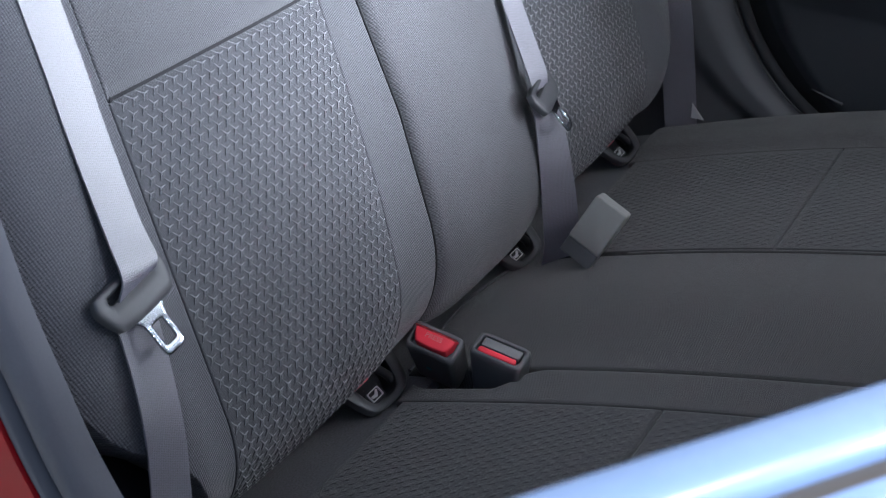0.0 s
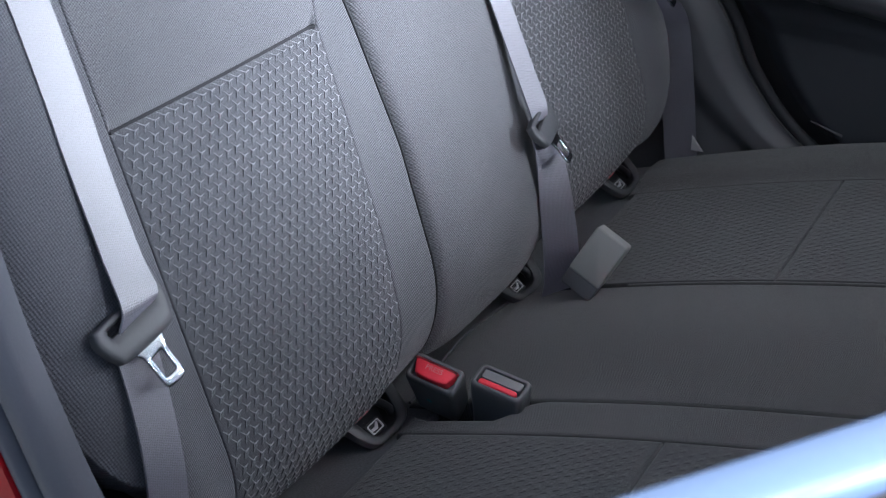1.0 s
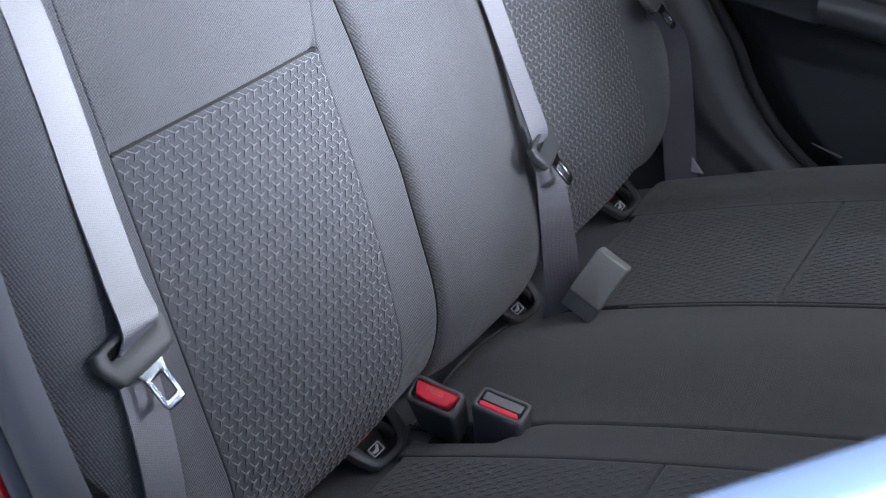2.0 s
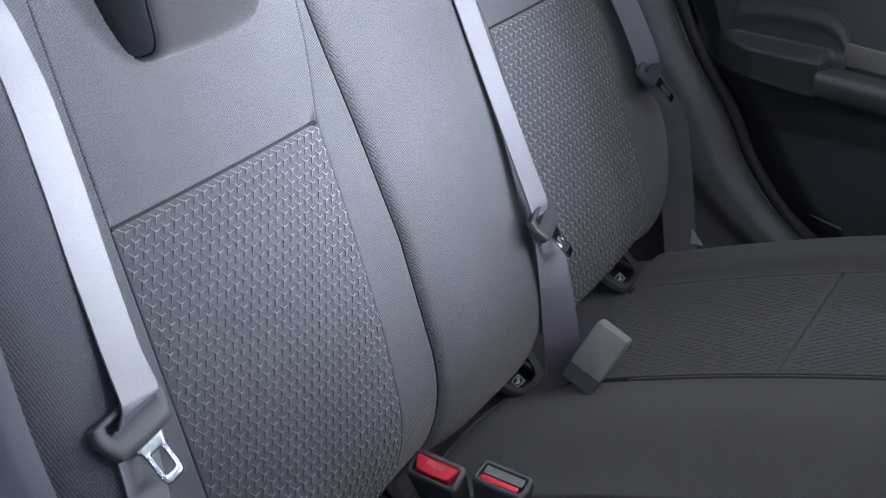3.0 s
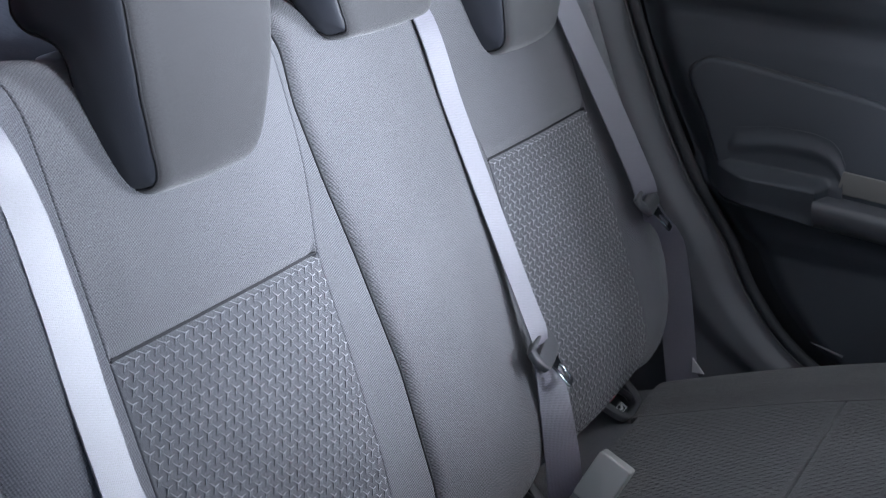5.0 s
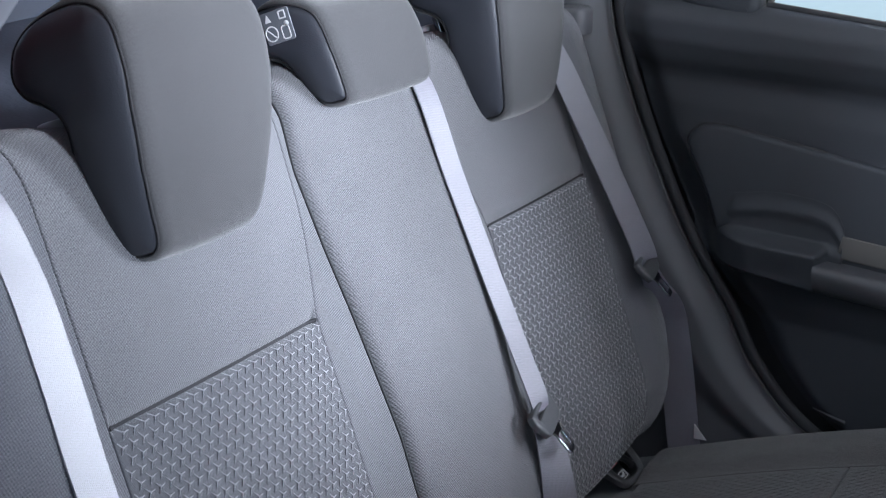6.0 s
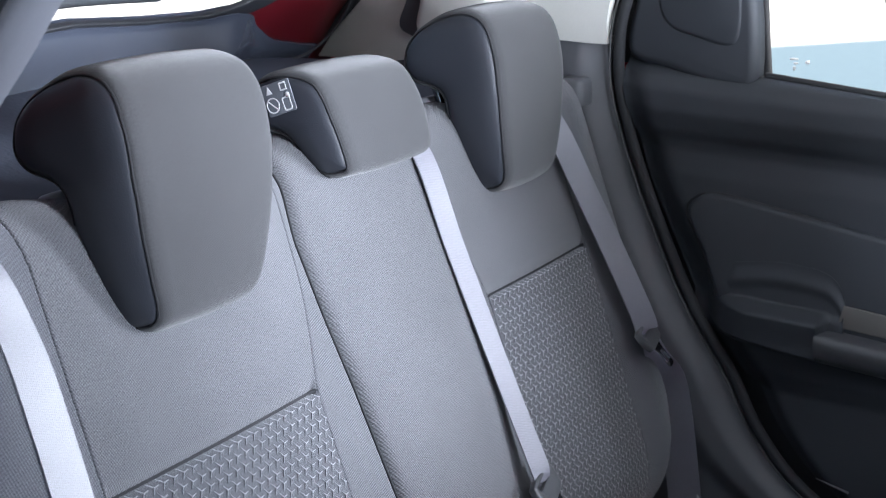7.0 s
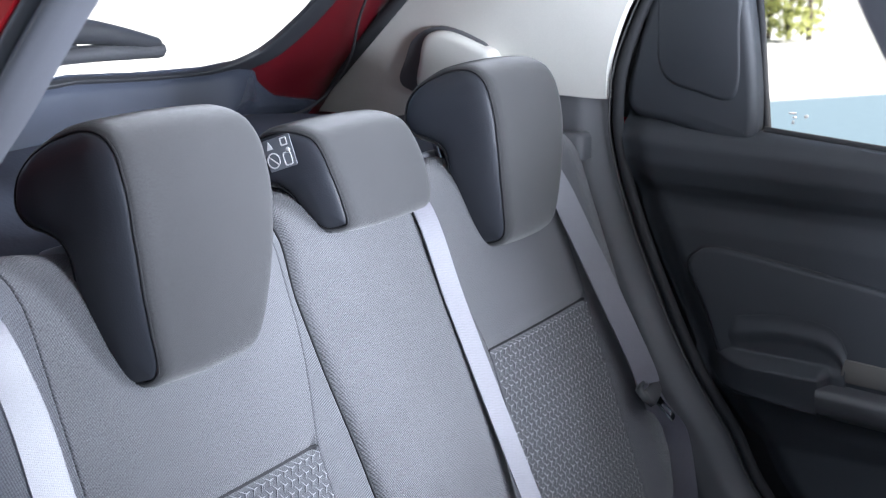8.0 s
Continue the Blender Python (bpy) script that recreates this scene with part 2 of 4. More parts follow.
def ring(outer, inner, to3, h0, h1, edge=0.002):
    """A flat piece with a hole; outer and inner have equally many points."""
    n = len(outer)
    mid = lambda a, b, k: [(np.array(u) * (1 - k) + np.array(v) * k) for u, v in zip(a, b)]
    wid = min(np.linalg.norm(np.array(u) - np.array(v)) for u, v in zip(outer, inner))
    k = min(0.45, edge / wid)
    seq = [(outer, h0), (outer, h1 - edge), (mid(outer, inner, k * 0.3), h1 - edge * 0.3), (mid(outer, inner, k), h1), (mid(outer, inner, 1 - k), h1), (mid(outer, inner, 1 - k * 0.3), h1 - edge * 0.3), (inner, h1 - edge), (inner, h0)]
    loops = [[to3(q[0], q[1], h) for q in lp] for lp, h in seq]
    verts = [v for lp in loops for v in lp]
    faces = []
    for i in range(len(loops)):
        j = (i + 1) % len(loops)
        for q in range(n):
            q2 = (q + 1) % n
            faces.append((i * n + q, i * n + q2, j * n + q2, j * n + q))
    return make(verts, faces)


def rounded(w, h, r, n=5, cx=0.0, cy=0.0):
    """A rounded rectangle."""
    out = []
    for sx, sy, a0 in ((1, 1, 0), (-1, 1, 90), (-1, -1, 180), (1, -1, 270)):
        for k in range(n + 1):
            a = radians(a0 + 90 * k / n)
            out.append((cx + sx * (w / 2 - r) + r * math.cos(a), cy + sy * (h / 2 - r) + r * math.sin(a)))
    return out


# ---- the seat's own axes ----
LEAN_BACK, RISE = radians(18.8), radians(15.5)
B0 = np.array([-0.09, 0.0, 0.966])
BU = np.array([-math.sin(LEAN_BACK), 0, math.cos(LEAN_BACK)])
BN = np.array([math.cos(LEAN_BACK), 0, math.sin(LEAN_BACK)])
C0 = np.array([0.0, 0.0, 0.502])
CU = np.array([math.cos(RISE), 0, math.sin(RISE)])
CN = np.array([-math.sin(RISE), 0, math.cos(RISE)])
YA = np.array([0.0, 1.0, 0.0])


def on_back(y, v, n=0.0):
    return B0 + v * BU + n * BN + y * YA


def on_cushion(y, u, n=0.0):
    return C0 + u * CU + n * CN + y * YA


def back_profile(s):
    """The backrest's upright section: height and depth, by the way along it."""
    if s < -0.30:
        f = (-0.30 - s) / 0.098
        return -0.30 - 0.112 * math.sin(min(f, 2.0)), -0.085 * (1 - math.cos(min(f, 2.0)))
    if s > 0.195:
        f = (s - 0.195) / 0.052
        if f > math.pi / 2:
            return 0.25, -0.052 - (s - 0.195 - 0.052 * math.pi / 2)
        return 0.195 + 0.055 * math.sin(f), -0.052 * (1 - math.cos(f))
    return s, 0.0


def back_swell(y, s):
    a = abs(y)
    h = 0.0
    g = gap_line(s)
    if g < y < 0.16:
        h += 0.016 * (1 - abs((y - (g + 0.16) / 2) / ((0.16 - g) / 2)) ** 4)
    elif a > 0.515:
        h += 0.012 * math.sin(math.pi * smooth(a, 0.515, 0.66)) - 0.022 * smooth(a, 0.62, 0.68) ** 2
    else:
        h += 0.006 * math.sin(math.pi * (a - 0.16) / 0.355)
    inside = smooth(inner_seam(s) + a, 0.0, 0.006) * smooth(0.515 - a, 0.0, 0.006)
    h -= inside * (0.006 * math.exp(-(s / 0.010) ** 2) if s > 0 else 0.006 * math.exp(-(s / 0.0035) ** 2))
    return h


def back_point(y, s, h=0.0):
    v, n = back_profile(s)
    v2, n2 = back_profile(s + 1e-3)
    tv, tn = v2 - v, n2 - n
    ln = math.hypot(tv, tn) or 1e-9
    e = back_swell(y, s) + h
    v += 0.015 * smooth(-y, 0.40, 0.50) * smooth(s, 0.17, 0.25)
    return on_back(y, v - tn / ln * e, n + tv / ln * e)


def edge_dip(a, b, w, l, r=0.007, d=0.007):
    """How far a sewn panel sinks at its edges."""
    m = min(a * w, (1 - a) * w, b * l, (1 - b) * l)
    if m >= r:
        return 0.0
    return -d * (1 - math.sqrt(max(0.0, 1 - (1 - m / r) ** 2)))


def spread(t, w, r=0.007):
    """Rows closer together towards both edges."""
    return t - 0.88 * math.sin(2 * math.pi * t) / (2 * math.pi)


def back_pad(y0, y1, s0, s1, nu, nv, thick=0.03, sign=1, r=0.007):
    """A panel of the backrest between two edges; y0, y1 are functions of s, and s0 may be one of y."""
    f0 = y0 if callable(y0) else (lambda s: y0)
    f1 = y1 if callable(y1) else (lambda s: y1)
    l = s1 - (s0 if not callable(s0) else -0.42)

    def locate(a, b):
        a, b = spread(a, 1), spread(b, 1)
        s = s1 - (1 - b) * l
        y = f0(s) + (f1(s) - f0(s)) * a
        if callable(s0):
            lo = s0(abs(y))
            s = lo + (s1 - lo) * b
        return y, s, a, b

    def at(a, b, depth):
        y, s, a2, b2 = locate(a, b)
        w = abs(f1(s) - f0(s))
        return back_point(sign * y, s, edge_dip(a2, b2, w, l, r, r) - depth)

    def uv(a, b):
        y, s, _, _ = locate(a, b)
        return (sign * y, s)

    return pad(at, nu, nv, thick, uv)


ARMS = ((127, 0.0071), (5, 0.0062), (243, 0.0065))


def lattice(inside, box, pitch=0.0131, row=0.01135):
    """Staggered places of the cloth's marks."""
    y0, y1, s0, s1 = box
    j, s = 0, s0
    while s < s1:
        y = y0 + (j * 0.00655) % pitch
        while y < y1:
            if inside(y, s):
                yield y, s
            y += pitch
        s += row
        j += 1


def stars(inside, place, box, wide=0.0007, high=0.0005):
    """The raised three-armed marks of the patterned cloth, in staggered rows."""
    verts, faces, uvs = [], [], []
    for y, s in lattice(inside, box):
        for ang, length in ARMS:
            ca, sa = math.cos(radians(ang)), math.sin(radians(ang))
            full = length
            while length > 0.001 and not inside(y + length * ca, s + length * sa):
                length -= 0.0008
            lift = 0.0 if ang == 127 else -0.0006 * length / full
            k = len(verts)
            for d, side, h in ((0, wide, 0), (0, 0, high), (0, -wide, 0), (length, wide * 0.5, lift), (length, 0, high * 0.7 + lift), (length, -wide * 0.5, lift)):
                yy, ss = y + d * ca - side * sa, s + d * sa + side * ca
                verts.append(place(yy, ss, h + (0.0008 if ang == 127 and d else 0.0016)))
                uvs.append((yy, ss))
            faces += [(k, k + 1, k + 4, k + 3), (k + 1, k + 2, k + 5, k + 4), (k + 3, k + 4, k + 5)]
    return make(verts, faces, uvs, smooth=False)


def scales(inside, place, box, puff=1.0):
    """The puffed scales of the cloth between the marks: steep along two arms of each, flat towards the next."""
    verts, faces, uvs = [], [], []
    for y, s in lattice(inside, box):
        p, q = [np.array([math.cos(radians(g)), math.sin(radians(g))]) * l for g, l in ARMS[1:]]
        c = np.array([y, s])
        corners = [(c, 0.0014), (c + p, 0.0008), (c + (p + q) * 1.05, -0.0002), (c + q, 0.0008)]
        if not all(inside(*k[0]) for k in corners):
            continue
        k = len(verts)
        low = [(c - (p + q) * 0.06, -0.0004), (c + p * 1.03 - q * 0.05, -0.0004), (c + (p + q) * 1.12, -0.0005), (c + q * 1.03 - p * 0.05, -0.0004)]
        for f, h in corners + low + [(c + (p + q) * 0.42, 0.0020)]:
            verts.append(place(*f, h * puff))
            uvs.append(tuple(f))
        for a in range(4):
            n = (a + 1) % 4
            faces += [(k + a, k + n, k + 8), (k + a, k + 4 + a, k + 4 + n, k + n)]
    return make(verts, faces, uvs, smooth=False)


def stitches(line, place, length=0.0026, gap=0.0018, wide=0.00025):
    """A row of stitches along a line of places on a surface."""
    verts, faces = [], []
    pts = curve(line, 400)
    acc, run = 0.0, []
    for a, b in zip(pts, pts[1:]):
        acc += float(np.linalg.norm(b - a))
        if (acc % (length + gap)) < length:
            run.append(b)
        elif len(run) > 1:
            p, q = run[0], run[-1]
            d = (q - p) / (np.linalg.norm(q - p) + 1e-9)
            nrm = np.array([-d[1], d[0]]) * wide
            k = len(verts)
            verts += [place(*(p + nrm), 0.0004), place(*(p - nrm), 0.0002), place(*(q - nrm), 0.0002), place(*(q + nrm), 0.0002), place(*((p + q) / 2), 0.0007)]
            faces += [(k, k + 1, k + 4), (k + 1, k + 2, k + 4), (k + 2, k + 3, k + 4), (k + 3, k, k + 4)]
            run = []
        else:
            run = []
    return make(verts, faces, smooth=False)


# ---- the rear seat ----
INNER = [(-0.45, -0.245), (-0.37, -0.222), (-0.316, -0.212), (-0.23, -0.199), (-0.1, -0.196), (0.0, -0.1975), (0.02, -0.1915), (0.05, -0.182), (0.083, -0.173), (0.12, -0.1675), (0.2, -0.1635), (0.4, -0.16)]


GAP = [(-0.5, -0.135), (-0.37, -0.130), (-0.29, -0.115), (-0.16, -0.110), (-0.02, -0.128), (0.06, -0.142), (0.15, -0.153), (0.26, -0.140), (0.4, -0.138)]


def gap_line(s):
    """The parting line between the two backrests."""
    return lerp_curve(GAP, s)


def inner_seam(s):
    return lerp_curve(INNER, s)


def bolster_foot(a):
    return lerp_curve([(0.515, -0.42), (0.55, -0.40), (0.58, -0.325), (0.6065, -0.288), (0.633, -0.267), (0.645, -0.250), (0.655, -0.226), (0.664, -0.19)], a)


def outer_backrest(parent, sign):
    part("lower_panel", back_pad(-0.515, inner_seam, -0.455, -0.0004, 60, 90, sign=sign, r=0.0018), PATTERN_CLOTH, parent, "dark grey cloth with raised three-armed marks")
    part("upper_panel", back_pad(-0.515, inner_seam, 0.0006, 0.40, 60, 90, sign=sign, r=0.0022), SEAT_CLOTH, parent, "plain grey woven cloth panel")
    part("inner_strip", back_pad(inner_seam, lambda s: gap_line(s) - 0.0032, -0.455, 0.40, 16, 90, sign=sign, r=0.0025), STRIP_CLOTH, parent, "ribbed grey cloth strip")
    part("bolster", back_pad(-0.664, -0.515, bolster_foot, 0.38, 36, 72, thick=0.05, sign=sign, r=0.003), RIB_CLOTH, parent, "ribbed grey cloth side bolster")

    def in_panel(y, s):
        y = -abs(y)
        return -0.5135 < y < inner_seam(s) - 0.0015 and -0.41 < s < -0.0012

    box = (-0.515, -0.18, -0.415, -0.001) if sign > 0 else (0.18, 0.515, -0.415, -0.001)
    tagged(part("relief", scales(in_panel, back_point, box, 0.55), PATTERN_CLOTH, parent, "puffed scales of the cloth"), kind="stuff")
    tagged(part("embossing", stars(in_panel, back_point, box), THREAD, parent, "pale raised three-armed marks"), kind="stuff")

    # dark tube along the seam, thickened to draw the crease's shadow
    part("seam", tube([back_point(sign * y, 0.0004, -0.0012) for y in np.linspace(-0.513, inner_seam(0.0) - 0.001, 40)], 0.0023, 6), SEAM, parent, "sewn crease between the panels with its shadow line drawn dark")
    # side panel in smooth vinyl, with its piping
    def side(a, b, depth):
        lo = bolster_foot(0.664)
        s = lo + (0.36 - lo) * b
        p = back_point(sign * -0.664, s, -0.006)
        return p - BN * (0.11 * a) + YA * (-sign * (0.018 * math.sin(math.pi * min(1, a * 1.2)) - depth))

    part("side_panel", pad(side, 8, 40, 0.012), VINYL, parent, "smooth black vinyl side panel")
    lo = bolster_foot(0.664)
    part("piping", tube([back_point(sign * -0.6655, lo + (0.34 - lo) * k / 40, -0.004) for k in range(41)], 0.0035), VINYL, parent, "black vinyl piping")
    seam1 = [(sign * -0.655, s) for s in np.linspace(-0.2, 0.3, 12)]
    part("stitching", stitches(seam1, back_point), SEAM, parent)
    seam3 = [(sign * -0.5165, s) for s in np.linspace(-0.38, 0.3, 12)]
    part("stitching", stitches(seam3, back_point), SEAM, parent)


def back_shell(parent, y0, y1, label):
    """The felt-covered board of a backrest, which carries its panels."""
    def shell(a, b, depth):
        y, v = y0 + (y1 - y0) * a, -0.40 + 0.635 * b
        r = 0.01 * (1 - min(1, min(b, 1 - b) * 12))
        return on_back(y, v, -0.135 + r + depth)

    return part("backrest", pad(shell, 10, 20, 0.075), CARPET, parent, label)


def guide(parent, y):
    """The collar of a headrest post on the seat's top edge."""
    to3 = lambda a, b, h: on_back(y + a, 0.249 + h, -0.05 + b)
    part("post_guide", slab(rounded(0.042, 0.03, 0.012), to3, 0.0, 0.012, 0.005), SKYLIT_PLASTIC, parent, "glossy plastic headrest post guide, lightened for sky light")


rear_seat = thing("rear_seat", "grey and black cloth rear bench seat with a split backrest", "car seat")
small_back = back_shell(rear_seat, -0.655, -0.143, "narrow grey cloth backrest of one place")
outer_backrest(small_back, 1)
for y in (-0.4045, -0.2805):
    guide(small_back, y)

wide_back = back_shell(rear_seat, -0.137, 0.655, "wide grey cloth backrest of two places")
part("middle_panel", back_pad(lambda s: gap_line(s) + 0.002, 0.156, -0.47, 0.40, 44, 96, thick=0.04, r=0.012), SEAT_CLOTH, wide_back, "plain grey woven cloth middle panel")
outer_backrest(wide_back, -1)
for y in (-0.06, 0.06, 0.284, 0.408):
    guide(wide_back, y)
part("piping", tube([back_point(gap_line(s) - 0.0006, s, -0.0012) for s in np.linspace(-0.42, 0.3, 90)], 0.0014), SEAM, wide_back, "dark sewn welt")


# ---- the seat cushion ----
def cushion_swell(y, u):
    a = abs(y)
    h = 0.0
    if -0.124 < y < 0.178:
        h += 0.014 * math.sin(math.pi * smooth(y, -0.124, 0.178)) ** 0.7 if -0.12 < y < 0.174 else 0.0
    elif a > 0.515:
        h += 0.008 * math.sin(math.pi * 0.5 * smooth(a, 0.515, 0.6)) - 0.05 * smooth(a, 0.62, 0.71) ** 2
    h += 0.008 * math.sin(math.pi * min(1.0, max(0.0, u / 0.5)))
    h -= 0.045 * smooth(u, 0.52, 0.62) ** 2
    h -= 0.006 * smooth(-u, -0.01, 0.03)
    return h


def cushion_point(y, u, h=0.0):
    return on_cushion(y, u, cushion_swell(y, u) + h)


def cushion_pad(y0, y1, u0, u1, nu, nv, thick=0.04, r=0.003):
    f0 = y0 if callable(y0) else (lambda u: y0)
    f1 = y1 if callable(y1) else (lambda u: y1)

    def at(a, b, depth):
        a, b = spread(a, 1), spread(b, 1)
        u = u0 + (u1 - u0) * b
        y = f0(u) + (f1(u) - f0(u)) * a
        return cushion_point(y, u, edge_dip(a, b, abs(f1(u) - f0(u)), u1 - u0, r, r) - depth)

    def uv(a, b):
        a, b = spread(a, 1), spread(b, 1)
        u = u0 + (u1 - u0) * b
        return (f0(u) + (f1(u) - f0(u)) * a, u)

    return pad(at, nu, nv, thick, uv)


def pocket(u):
    """The bay for the buckles beside the middle place."""
    return 0.043 * smooth(u, -0.06, 0.03) * (1 - smooth(u, 0.11, 0.15))


def base_block(a, b, depth):
    y, u = -0.66 + 1.32 * a, -0.06 + 0.56 * b
    return on_cushion(y, u, -0.075 - depth * (1.0 + 1.5 * b))


# the cushion's panels take darker cloth in place of shade
bench = part("cushion", pad(base_block, 12, 12, 0.09), CARPET, rear_seat, "bench cushion with three places in shade-darkened cloth")
for sgn in (1, -1):
    lo, hi = (-0.515, -0.197) if sgn > 0 else (0.186, 0.515)
    part("seat_panel", cushion_pad(lo, hi, 0.008, 0.322, 34, 34, r=0.003 if sgn > 0 else 0.0014), SHADED_CUSHION_PATTERN, bench, "shade-darkened cloth seat panel with raised marks")
    part("front_panel", cushion_pad(lo, hi, 0.324, 0.60, 34, 30, r=0.003 if sgn > 0 else 0.0014), SHADED_CUSHION_PATTERN, bench, "shade-darkened cloth front panel with raised marks")
    for u0, u1 in ((0.014, 0.316), (0.33, 0.56)):
        within = lambda y, u: lo + 0.004 < y < hi - 0.004 and u0 < u < u1
        marks = stars(within, lambda y, u, h: cushion_point(y, u, h * 0.5), (lo, hi, u0, u1))
        tagged(part("relief", scales(within, cushion_point, (lo, hi, u0, u1), 0.35), SHADED_CUSHION_PATTERN, bench, "puffed scales of the cloth"), kind="stuff")
        tagged(part("embossing", marks, SHADED_CUSHION_THREAD, bench, "raised three-armed marks"), kind="stuff")
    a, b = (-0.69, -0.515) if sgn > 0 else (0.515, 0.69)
    part("side_bolster", cushion_pad(a, b, -0.004, 0.61, 20, 40, 0.06, 0.003 if sgn > 0 else 0.0014), SHADED_CUSHION_CLOTH, bench, "plain shade-darkened cloth side bolster")
part("strip", cushion_pad(-0.197, lambda u: -0.124 - pocket(u), -0.002, 0.60, 12, 60), SHADED_CUSHION_CLOTH, bench, "plain shade-darkened cloth strip")
part("strip", cushion_pad(lambda u: 0.179, 0.186, 0.13, 0.60, 4, 40), SHADED_CUSHION_CLOTH, bench, "plain shade-darkened cloth strip")
part("middle_panel", cushion_pad(-0.1235, 0.178, -0.03, 0.61, 40, 60, 0.05, 0.006), SHADED_CUSHION_CLOTH, bench, "plain shade-darkened cloth middle place")

# tube of lighter cloth draws the highlight along the fold
part("edge_welt", tube([cushion_point(y, -0.0295, 0.0002) for y in np.linspace(-0.118, 0.172, 40)], 0.0022, 8), FLAP_CLOTH, bench, "folded rear edge of the middle place, paler for its highlight")


def flap(a, b, depth):
    y, u = -0.66 + 1.32 * a, -0.19 + 0.2 * b
    return on_cushion(y, u, -0.010 - 0.03 * smooth(-u, 0.04, 0.2) - depth)


part("rear_flap", pad(flap, 60, 10, 0.012, lambda a, b: (1.32 * a, 0.11 * b)), FLAP_CLOTH, bench, "smooth dark flap behind the cushion")


part("stitching", stitches([(-0.12 + 0.0, u) for u in np.linspace(0.15, 0.5, 8)], cushion_point), SEAM, bench)
part("stitching", stitches([(-0.193, u) for u in np.linspace(0.02, 0.5, 8)], cushion_point), SEAM, bench)


# ---- headrests ----
OUTER_SIDE = [(-0.003, 0.342), (0.026, 0.3465), (0.054, 0.342), (0.073, 0.330), (0.0815, 0.313), (0.0825, 0.292), (0.080, 0.268), (0.073, 0.238), (0.063, 0.205), (0.051, 0.171), (0.0375, 0.138), (0.025, 0.1265), (0.009, 0.1258), (-0.004, 0.1325), (-0.009, 0.150), (-0.0085, 0.180), (-0.0035, 0.222), (0.001, 0.248), (-0.004, 0.2635), (-0.017, 0.275), (-0.034, 0.286), (-0.0405, 0.303), (-0.034, 0.322), (-0.021, 0.335)]
MIDDLE_SIDE = [(-0.035, 0.314), (-0.018, 0.3185), (0.008, 0.3145), (0.034, 0.3005), (0.0435, 0.2825), (0.048, 0.254), (0.0485, 0.224), (0.0455, 0.205), (0.034, 0.2025), (0.017, 0.2065), (0.006, 0.2195), (-0.0015, 0.236), (-0.008, 0.252), (-0.018, 0.263), (-0.033, 0.271), (-0.048, 0.280), (-0.052, 0.297), (-0.046, 0.309)]


def shrink(loop, d):
    """A closed loop drawn in by d."""
    n = len(loop)
    area = sum(loop[i][0] * loop[(i + 1) % n][1] - loop[(i + 1) % n][0] * loop[i][1] for i in range(n))
    out = []
    for i in range(n):
        t = loop[(i + 2) % n] - loop[i - 2]
        t = t / (np.linalg.norm(t) + 1e-12)
        out.append(loop[i] + (d if area > 0 else -d) * np.array([-t[1], t[0]]))
    return out


HALVES = [(0.12, 0.070), (0.16, 0.084), (0.20, 0.094), (0.25, 0.100), (0.30, 0.0995), (0.325, 0.096), (0.35, 0.088)]
MIDDLE_HALVES = [(0.19, 0.088), (0.22, 0.093), (0.26, 0.096), (0.32, 0.092)]


def headrest(side, y, halves, post_n, label, posts):
    """A headrest: a side outline swept across, with a rounded cloth cover that meets two vinyl sides at a sewn seam."""
    rest = thing("headrest", label, "headrest", "rear headrests")
    rim = curve(side, 120, closed=True)
    half = lambda v: lerp_curve(halves, v)
    ks = [-1, -0.985, -0.96, -0.92, -0.87, -0.8, -0.6, -0.3, 0, 0.3, 0.6, 0.8, 0.87, 0.92, 0.96, 0.985, 1]
    per = [0.0]
    for a, b in zip(rim, rim[1:]):
        per.append(per[-1] + float(np.linalg.norm(b - a)))
    loops, uvs = [], []
    for k in ks:
        e = abs(k)
        out = 0.0075 * math.sqrt(max(0.0, 1 - ((e - 0.8) / 0.2) ** 2)) if e > 0.8 else 0.0075 + 0.002 * (1 - (e / 0.8) ** 2)
        loops.append([on_back(y + k * half(q[1]), *q[::-1]) for q in shrink(rim, -out)])
        uvs += [(k * 0.1, q) for q in per]
    part("cover", loft(loops, caps=False, uvs=uvs), HEADREST_CLOTH, rest, "grey cloth headrest cover")
    inner = shrink(rim, 0.0006)
    lo, hi = min(q[1] for q in inner) + 0.0006, max(q[1] for q in inner) - 0.0006

    def dome(sg, a, c, depth):
        """A gently domed side within the headrest's outline."""
        v = lo + (hi - lo) * (0.5 - 0.5 * math.cos(math.pi * c))
        cuts = [p[0] + (q[0] - p[0]) * (v - p[1]) / (q[1] - p[1]) for p, q in zip(inner, inner[1:] + inner[:1]) if (p[1] - v) * (q[1] - v) < 0]
        n0, n1 = min(cuts), max(cuts)
        e = 0.5 - 0.5 * math.cos(math.pi * a)
        edge = min(e * (n1 - n0), (1 - e) * (n1 - n0), (v - lo), (hi - v))
        out = 0.010 * math.sqrt(max(0.0, 1 - (1 - min(1.0, edge / 0.034)) ** 2)) - 0.0012
        return on_back(y + sg * (half(v) + out - depth), v, n0 + (n1 - n0) * e)

    for sg in (-1, 1):
        part("side_panel", pad(lambda a, c, d: dome(sg, a, c, d), 24, 48, 0.008), VINYL, rest, "smooth black vinyl side panel")
        part("seam", tube([on_back(y + sg * half(q[1]), *q[::-1]) for q in shrink(rim, -0.0004)], 0.0012, 6, closed=True), SEAM, rest)
    for dy in posts:
        part("post", tube([on_back(y + dy, 0.2, post_n), on_back(y + dy, 0.29, post_n)], 0.006, 12), CHROME, rest, "chrome headrest post")
    return rest


headrest(OUTER_SIDE, -0.3505, HALVES, -0.028, "tall grey cloth outer headrest with black vinyl sides", (-0.062, 0.062))
